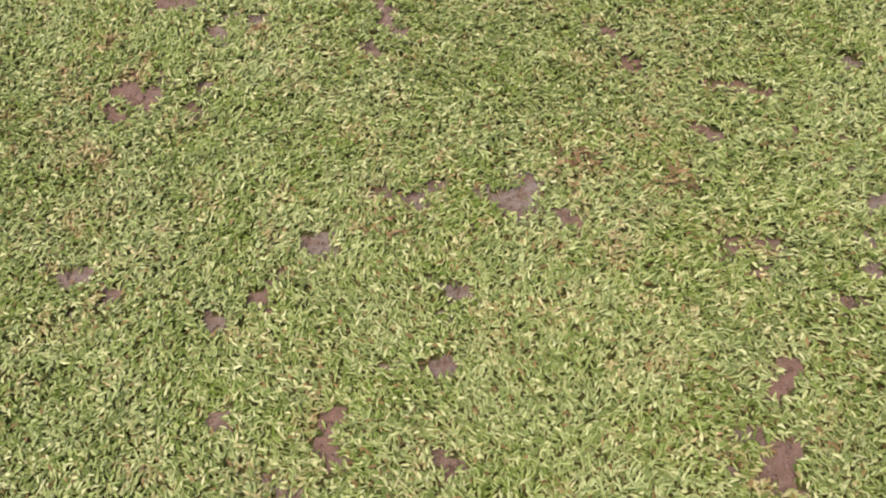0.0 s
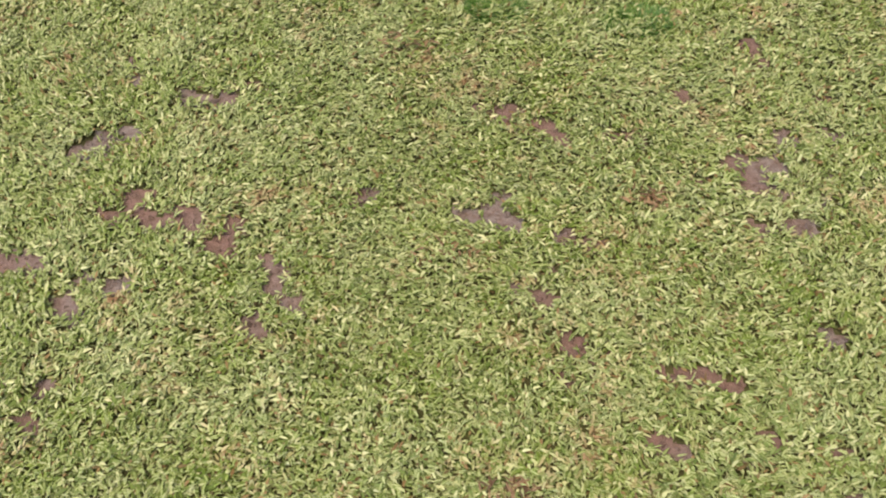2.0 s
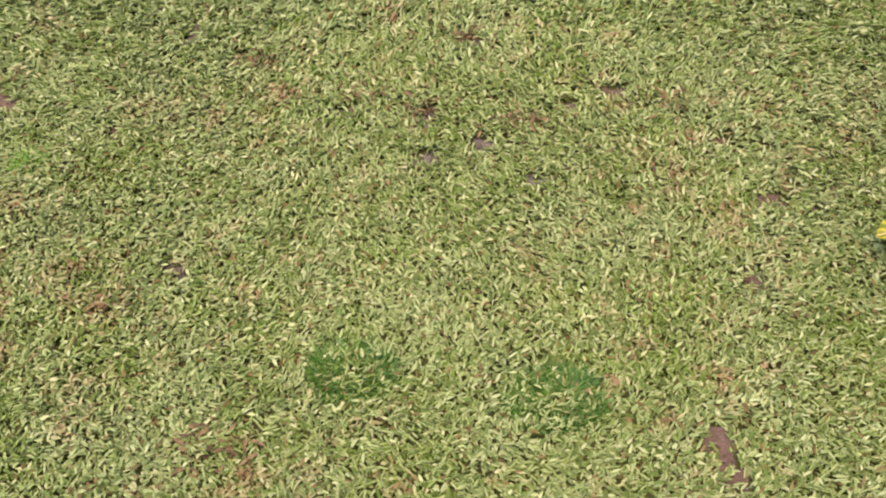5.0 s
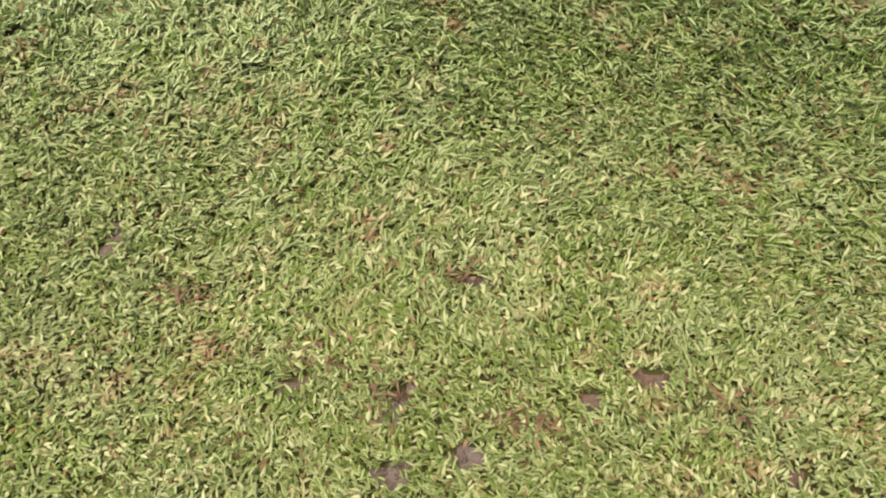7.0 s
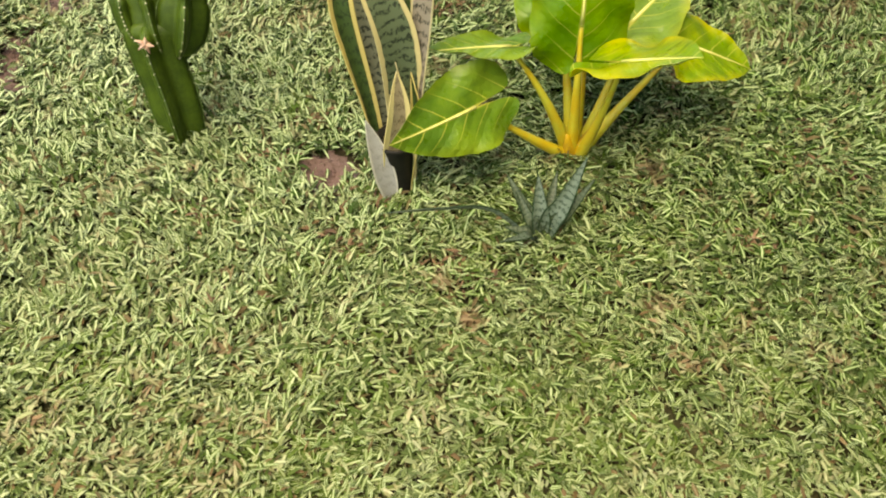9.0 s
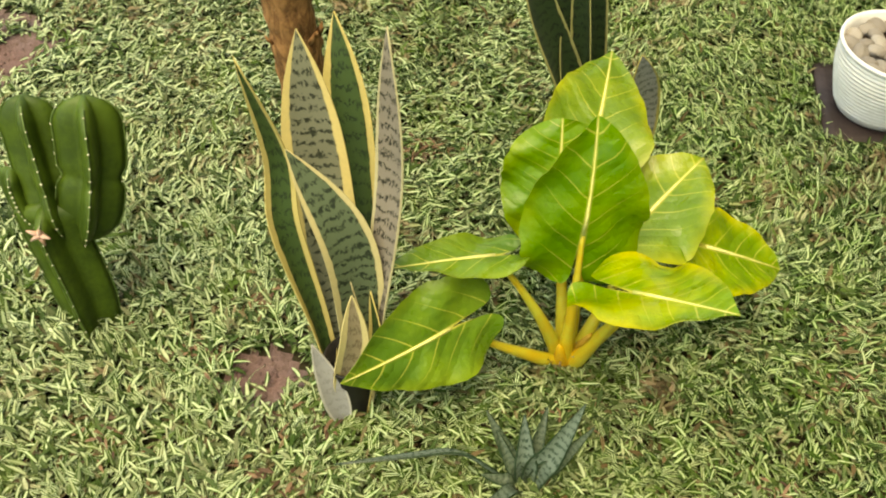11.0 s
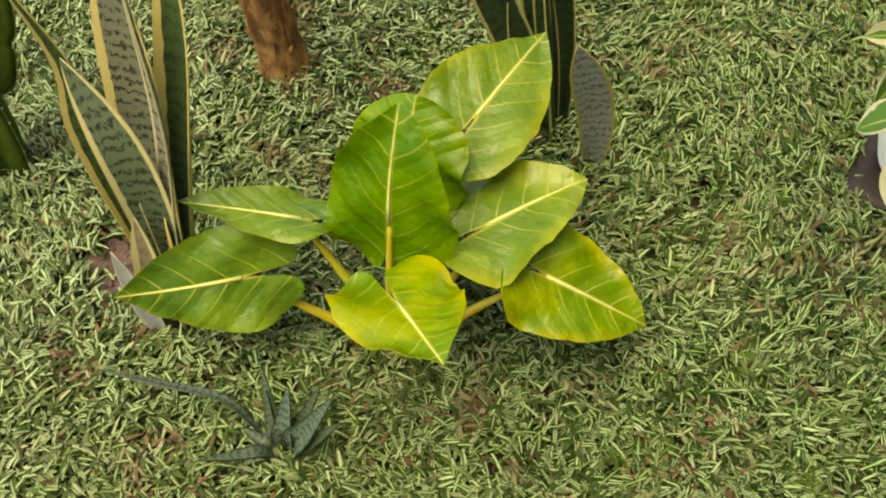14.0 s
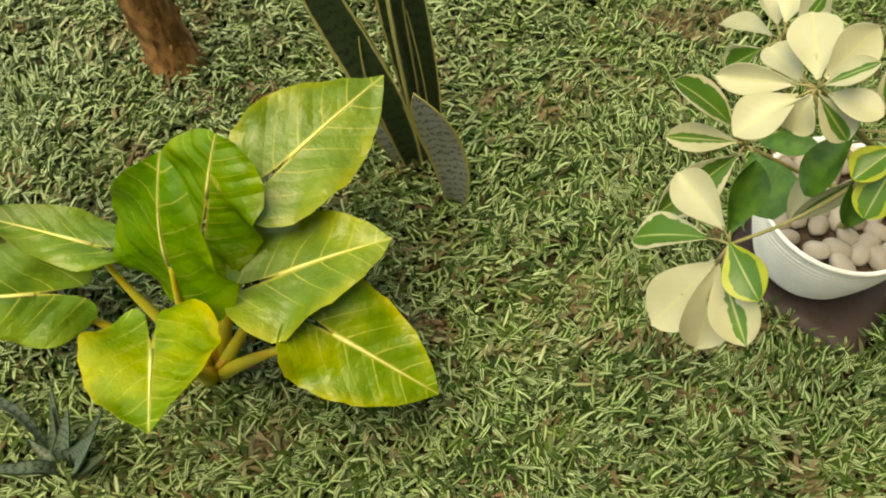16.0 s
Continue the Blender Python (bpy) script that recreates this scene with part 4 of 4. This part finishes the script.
dwarf_snake_plant()


# ---- ribbed cactus ----
def ribbed(keys, radius, ribs, turn, waist=(), pointed=False):
    """A ribbed column along keys with a domed top."""
    n, m = 34, ribs * 8
    line = smooth_line(keys, n)
    rows = []
    for i, p in enumerate(line):
        t = i / n
        d = (line[min(i + 1, n)] - line[max(i - 1, 0)]).normalized()
        s = Vector((1, 0, 0))
        s = (s - d * s.dot(d)).normalized()
        u = d.cross(s)
        r = radius * (0.82 + 0.18 * min(t / 0.25, 1))
        for at, deep in waist:
            r *= 1 - deep * math.exp(-((t - at) / 0.05) ** 2)
        if t > 0.84:
            r *= math.sqrt(max(1 - ((t - 0.84) / 0.162) ** 2, 0.0004))
        rows.append([p + (s * math.cos(a) + u * math.sin(a)) * r * (0.40 + 0.60 * (1 - abs(math.sin(ribs * (a - turn) / 2))) ** 0.9) for a in (2 * math.pi * k / m for k in range(m))])
    return rows


def rib_trim(parent, rows, ribs, turn, seed):
    """Pale rib edges and thorn cushions of one column."""
    m = len(rows[0])
    rnd = random.Random(seed)
    bm = bmesh.new()
    edges = bmesh.new()
    for q in range(ribs):
        k = round((turn + 2 * math.pi * q / ribs) / (2 * math.pi) * m) % m
        pts = [row[k] + (row[k] - sum(row, Vector()) / m).normalized() * 0.0006 for row in rows[1:-1]]
        extra = tube(pts, [0.0016] * len(pts), 5)
        me = bpy.data.meshes.new("tmp")
        extra.to_mesh(me)
        extra.free()
        edges.from_mesh(me)
        bpy.data.meshes.remove(me)
        for i in range(2, len(rows) - 2, 3):
            c = rows[i][k]
            out = (c - sum(rows[i], Vector()) / m).normalized()
            bmesh.ops.create_icosphere(bm, subdivisions=1, radius=rnd.uniform(0.0013, 0.0024), matrix=Matrix.Translation(c + out * 0.001))
            for _ in range(2):
                e = c + (out + Vector((rnd.uniform(-1, 1), rnd.uniform(-1, 1), rnd.uniform(-0.5, 1))) * 0.6).normalized() * 0.006
                a = bm.verts.new(c + Vector((0.0005, 0, 0)))
                b = bm.verts.new(c - Vector((0.0005, 0, 0)))
                bm.faces.new((a, b, bm.verts.new(e)))
    part("rib_edge", edges, RIB_EDGE, parent, "paler ridge of a rib")
    tagged(part("thorns", bm, THORN, parent, "tiny pale thorn cushions", smooth=False), kind="stuff")


def cactus():
    bx, by = -0.098, 4.848
    t = thing("cactus", bx, by, 0, "dark green ribbed cactus with two upright arms", "cactus")
    for name, keys, radius, ribs, turn, waist in (
            ("trunk", ((0.004, 0, -0.02), (-0.002, 0.012, 0.12), (-0.014, 0.022, 0.24), (-0.016, 0.026, 0.305)), 0.060, 4, radians(-82), ()),
            ("arm", ((0.000, 0.024, 0.235), (-0.014, 0.045, 0.30), (-0.026, 0.075, 0.38), (-0.034, 0.10, 0.472)), 0.050, 4, radians(-72), ((0.0, 0.45), (0.08, 0.2), (0.42, 0.08))),
            ("arm", ((0.030, 0.03, 0.225), (0.052, 0.05, 0.30), (0.064, 0.078, 0.38), (0.068, 0.105, 0.482)), 0.055, 4, radians(-66), ((0.0, 0.45), (0.08, 0.15), (0.52, 0.16))),
            ("pup", ((-0.040, 0.03, 0.250), (-0.060, 0.036, 0.280), (-0.068, 0.044, 0.315), (-0.070, 0.052, 0.355)), 0.034, 3, radians(-70), ())):
        rows = ribbed(keys, radius, ribs, turn, waist)
        ob = part(name, grid_mesh(rows, closed=True, cap=True), CACTUS, t)
        rib_trim(ob, rows, ribs, turn, len(name))
    bm = bmesh.new()
    for k in range(5):
        a = 2 * math.pi * k / 5
        d = Vector((math.cos(a), -0.25, math.sin(a)))
        bmesh.ops.create_cone(bm, cap_ends=True, segments=5, radius1=0.008, radius2=0.0012, depth=0.024, matrix=look((0.001, -0.036, 0.298), Vector((0.001, -0.036, 0.298)) - d) @ pose(0, 0, 0.009))
    part("bud_scar", bm, SCAR, t, "pale pink star-shaped scar")
    chip = bmesh.new()
    bmesh.ops.create_cube(chip, size=1, matrix=pose(0.062, -0.002, 0.010, 6, 4, 15) @ Matrix.Diagonal((0.042, 0.018, 0.024, 1)))
    bmesh.ops.bevel(chip, geom=chip.edges[:], offset=0.004, segments=2, affect="EDGES")
    chip_ob = mesh_object("clay_shard", chip, CLAY)
    chip_ob.matrix_basis = pose(bx, by, 0)
    tagged(chip_ob, "small broken terracotta shard beside the cactus foot", "shard")


cactus()


# ---- palm trunk ----
def palm_trunk():
    bx, by = 0.218, 5.368
    t = thing("palm_trunk", bx, by, 0, "rough reddish-brown palm trunk rising from the lawn", "tree")
    rnd = random.Random(5)
    rows = []
    n, m = 90, 26
    for i in range(n + 1):
        z = -0.03 + 1.75 * i / n
        lean = Vector((-0.05 * z, -0.10 * z, z))
        r = 0.049 + 0.016 * math.exp(-max(z, 0) / 0.05) - 0.004 * z
        r += 0.0022 * math.sin(z * 95) + 0.0012 * math.sin(z * 41 + 1)
        rows.append([lean + Vector((math.cos(a), math.sin(a), 0)) * (r + 0.0035 * noise.noise(Vector((math.cos(a) * 3, math.sin(a) * 3, z * 22))) + rnd.uniform(-0.0006, 0.0006)) for a in (2 * math.pi * k / m for k in range(m))])
    part("trunk", grid_mesh(rows, closed=True, cap=True), BARK, t)
    for k in range(46):
        z, a = rnd.uniform(0.0, 0.75), rnd.uniform(0, 2 * math.pi)
        o = Vector((-0.05 * z, -0.10 * z, z))
        d = Vector((math.cos(a), math.sin(a), 0))
        p = o + d * (0.046 + 0.016 * math.exp(-z / 0.05))
        q = p + d * rnd.uniform(0.008, 0.014) + Vector((0, 0, rnd.uniform(0.01, 0.03)))
        part("bark_scale", tube((p, (p + q) / 2 + d * 0.002, q), (0.008, 0.006, 0.001), 5, 0.5), BARK, t)


palm_trunk()


# ---- white pot with pebbles and a variegated umbrella plant on a slate paver ----
POT = Vector((1.512, 5.753, 0.026))


def paver():
    bm = bmesh.new()
    bmesh.ops.create_cube(bm, size=1, matrix=Matrix.Translation((0, 0, 0.003)) @ Matrix.Diagonal((0.30, 0.30, 0.046, 1)))
    bmesh.ops.subdivide_edges(bm, edges=bm.edges[:], cuts=9, use_grid_fill=True)
    for v in bm.verts:
        v.co += Vector((noise.noise(v.co * 30), noise.noise(v.co * 31 + Vector((7, 0, 0))), 0.4 * noise.noise(v.co * 25 + Vector((0, 9, 0))))) * 0.003
    ob = mesh_object("paver", bm, SLATE)
    ob.matrix_basis = pose(*PAVER, 0, 0, 0, -3)
    tagged(ob, "dark slate paving slab set in the grass under the pot", "paving slab")


paver()


def pot():
    t = thing("flower_pot", *POT, "white ribbed clay flower pot standing on a slate slab", "flower pot")
    prof = [(0.0, 0.004), (0.080, 0.0), (0.092, 0.006), (0.102, 0.022)]
    for k in range(1, 84):
        z = 0.022 + 0.150 * k / 84
        prof.append((0.102 + 0.037 * math.sin((z - 0.022) / 0.150 * math.pi / 2) + 0.0022 * abs(math.sin(math.pi * k / 6)) - 0.001, z))
    prof += [(0.1415, 0.175), (0.1445, 0.180), (0.1435, 0.186), (0.1380, 0.186), (0.1345, 0.180), (0.131, 0.16), (0.124, 0.11), (0.0, 0.105)]
    rows = [[Vector((r * math.cos(a), r * math.sin(a), z)) for a in (2 * math.pi * k / 48 for k in range(48))] for r, z in ((max(r, 0.0005), z) for r, z in prof)]
    part("pot_body", grid_mesh(rows, closed=True), GLAZE, t)
    bm = bmesh.new()
    bmesh.ops.create_circle(bm, cap_ends=True, segments=32, radius=0.130, matrix=Matrix.Translation((0, 0, 0.150)))
    part("soil", bm, POT_SOIL, t, "dark potting soil")


pot()


def pebbles():
    rnd = random.Random(21)
    first = None
    spots = []
    tries = 0
    while len(spots) < 34 and tries < 4000:
        tries += 1
        a, r = rnd.uniform(0, 2 * math.pi), 0.114 * math.sqrt(rnd.random())
        p = Vector((r * math.cos(a), r * math.sin(a), 0))
        if all((p - q).length > 0.0305 for q in spots):
            spots.append(p)
    for p in spots:
        size = rnd.uniform(0.0165, 0.0235)
        m = Matrix.Translation(POT + p + Vector((0, 0, 0.150 + size * 0.5))) @ pose(0, 0, 0, rnd.uniform(-20, 20), rnd.uniform(-20, 20), rnd.uniform(0, 360))
        if first is None:
            bm = bmesh.new()
            bmesh.ops.create_icosphere(bm, subdivisions=3, radius=1)
            for v in bm.verts:
                v.co *= 1 + 0.16 * noise.noise(v.co * 1.3)
            first = mesh_object("pebble", bm, PEBBLE)
            tagged(first, "smooth beige river pebble lying in the pot", "pebble", "pebbles in the pot")
            ob = first
        else:
            ob = copy_thing(first, m)
        ob.matrix_basis = m @ Matrix.Diagonal((size * 1.25, size * 0.9, size * 0.68, 1))


pebbles()


def umbrella_leaf(parent, joint, tip, width, up, material, cup=0.12, droop=0.15):
    """An oblong leaflet, broadest past its middle, with a rounded tip."""
    joint, tip, up = Vector(joint), Vector(tip), Vector(up)
    ax = tip - joint
    length = ax.length
    ax.normalize()
    up = (up - ax * up.dot(ax)).normalized()
    side = ax.cross(up)
    rows, uvs = [], []
    n, m = 16, 8
    for i in range(n + 1):
        t = i / n
        w = width * max(math.sin(math.pi * min(t, 0.999) ** 1.42), 0.03) ** 0.66 if i < n else width * 0.05
        c = joint + ax * length * t + up * (droop * length * (0.25 - (t - 0.5) ** 2))
        wavy = 0.03 * width * math.sin(9 * t + 40 * joint.x)
        rows.append([c + side * w * (k / m - 0.5) + up * (cup * w * abs(2 * k / m - 1) ** 1.5 + wavy * (2 * k / m - 1)) for k in range(m + 1)])
        uvs.append([(k / m, t) for k in range(m + 1)])
    return part("leaflet", thicken(grid_mesh(rows, uvs), 0.0008), material, parent)


def umbrella_plant():
    t = thing("umbrella_plant", POT.x, POT.y, 0.15, "variegated cream and green umbrella plant growing in a white pot", "plant")
    o = Vector((POT.x, POT.y, 0.15))

    def loc(x, y, z):
        return Vector((x, y, z)) - o

    def stem(keys, r0, r1):
        pts = smooth_line(keys, 16)
        part("stem", tube(pts, [r0 + (r1 - r0) * k / 16 for k in range(17)], 8), TWIG, t)

    c1, c2, c3 = loc(1.413, 5.261, 0.606), loc(1.355, 5.452, 0.547), loc(1.408, 5.299, 0.828)
    c4, c5 = loc(1.318, 5.596, 0.598), loc(1.503, 5.348, 0.778)
    foot = Vector((0.01, -0.01, -0.03))
    fork, crown = Vector((0.03, -0.13, 0.24)), Vector((0.02, -0.28, 0.46))
    stem((foot, Vector((0.025, -0.06, 0.12)), fork, crown, c5), 0.009, 0.004)
    stem((c5, loc(1.486, 5.318, 0.725), loc(1.452, 5.290, 0.655), c1), 0.0026, 0.0020)
    stem((crown, loc(1.475, 5.38, 0.72), c3), 0.005, 0.003)
    stem((fork, loc(1.46, 5.55, 0.45), c2), 0.005, 0.003)
    stem((fork, loc(1.43, 5.62, 0.48), c4), 0.005, 0.003)
    CREAM, GREEN, MIXED, PLAIN, GOLD = CREAM_LEAF, GREEN_LEAF, MIXED_LEAF, PLAIN_LEAF, GOLD_LEAF

    def whorl(centre, leaves):
        """leaves: material, joint, tip, width."""
        for k, (material, joint, tip, width) in enumerate(leaves):
            joint, tip = loc(*joint), loc(*tip)
            out = (tip - joint).normalized()
            part("leaf_stalk", tube((centre, (centre + joint) / 2 + Vector((0, 0, 0.002)), joint + out * 0.004), (0.0018, 0.0015, 0.0011), 6), TWIG, t)
            face = Vector((0.45 * math.sin(2.1 * k + 9 * centre.z), -0.45 + 0.25 * math.cos(3.3 * k), 0.80))
            umbrella_leaf(t, joint, tip, width * 1.02, face, material, 0.20 + 0.10 * math.sin(1.3 * k), 0.16 * math.cos(2.3 * k) + 0.06)

    whorl(c1, (
        (GREEN, (1.387, 5.267, 0.587), (1.308, 5.266, 0.510), 0.053),
        (CREAM, (1.398, 5.276, 0.606), (1.316, 5.319, 0.598), 0.050),
        (PLAIN, (1.406, 5.262, 0.620), (1.388, 5.313, 0.689), 0.045),
        (GOLD, (1.412, 5.256, 0.615), (1.472, 5.214, 0.609), 0.049),
        (CREAM, (1.410, 5.253, 0.576), (1.383, 5.202, 0.462), 0.071),
        (CREAM, (1.411, 5.252, 0.575), (1.445, 5.197, 0.480), 0.064),
        (MIXED, (1.416, 5.247, 0.584), (1.488, 5.194, 0.549), 0.054),
    ))
    whorl(c2, (
        (GREEN, (1.332, 5.447, 0.572), (1.246, 5.415, 0.628), 0.047),
        (MIXED, (1.345, 5.437, 0.562), (1.268, 5.393, 0.556), 0.037),
        (GREEN, (1.355, 5.427, 0.552), (1.315, 5.306, 0.524), 0.056),
        (PLAIN, (1.365, 5.449, 0.570), (1.434, 5.450, 0.609), 0.030),
        (PLAIN, (1.373, 5.418, 0.582), (1.437, 5.344, 0.581), 0.073),
    ))
    whorl(c3, (
        (CREAM, (1.397, 5.290, 0.819), (1.366, 5.239, 0.786), 0.045),
        (CREAM, (1.389, 5.295, 0.825), (1.320, 5.278, 0.804), 0.029),
        (CREAM, (1.392, 5.306, 0.821), (1.343, 5.349, 0.801), 0.033),
        (CREAM, (1.404, 5.297, 0.841), (1.365, 5.358, 0.854), 0.048),
        (CREAM, (1.409, 5.292, 0.850), (1.424, 5.338, 0.887), 0.041),
        (MIXED, (1.412, 5.289, 0.846), (1.442, 5.299, 0.886), 0.025),
        (CREAM, (1.406, 5.287, 0.830), (1.409, 5.275, 0.789), 0.035),
        (MIXED, (1.413, 5.289, 0.831), (1.455, 5.288, 0.800), 0.035),
        (CREAM, (1.418, 5.293, 0.835), (1.469, 5.296, 0.838), 0.031),
    ))
    whorl(c4, (
        (CREAM, (1.301, 5.617, 0.579), (1.213, 5.689, 0.496), 0.037),
        (GREEN, (1.298, 5.587, 0.576), (1.264, 5.599, 0.507), 0.044),
        (CREAM, (1.301, 5.611, 0.603), (1.260, 5.653, 0.599), 0.039),
        (CREAM, (1.310, 5.602, 0.622), (1.301, 5.649, 0.650), 0.041),
        (MIXED, (1.332, 5.584, 0.629), (1.342, 5.594, 0.703), 0.044),
    ))
    whorl(c5, (
        (PLAIN, (1.457, 5.342, 0.770), (1.451, 5.302, 0.690), 0.042),
        (PLAIN, (1.479, 5.328, 0.742), (1.505, 5.303, 0.679), 0.032),
        (GOLD, (1.495, 5.318, 0.790), (1.479, 5.281, 0.766), 0.037),
        (GOLD, (1.503, 5.309, 0.781), (1.508, 5.274, 0.734), 0.039),
        (MIXED, (1.498, 5.337, 0.738), (1.454, 5.324, 0.617), 0.029),
        (CREAM, (1.451, 5.385, 0.699), (1.450, 5.339, 0.603), 0.028),
        (GREEN, (1.509, 5.351, 0.797), (1.535, 5.378, 0.831), 0.043),
        (CREAM, (1.517, 5.337, 0.782), (1.575, 5.340, 0.765), 0.044),
        (GREEN, (1.490, 5.349, 0.793), (1.454, 5.357, 0.847), 0.043),
    ))


umbrella_plant()


# ---- croton at the lawn's edge ----
def croton():
    t = thing("croton", 1.622, 2.985, 0, "small croton with yellow-green leaves growing in the lawn", "plant")
    part("stem", tube(curve((0, 0, -0.01), (0.005, 0.0, 0.06), (0.0, 0.0, 0.12), 8), [0.005 - 0.0003 * k for k in range(9)], 7), TWIG, t)
    for a, rise, length in ((186, -10, 0.165), (120, 35, 0.13), (40, 25, 0.14), (-40, 20, 0.14), (-110, 35, 0.12)):
        d = Vector((math.cos(radians(a)) * math.cos(radians(rise)), math.sin(radians(a)) * math.cos(radians(rise)), math.sin(radians(rise))))
        umbrella_leaf(t, Vector((0, 0, 0.11)) + d * 0.01, Vector((0, 0, 0.11)) + d * length, 0.074, (0, 0, 1), CROTON, 0.15, 0.1)


croton()
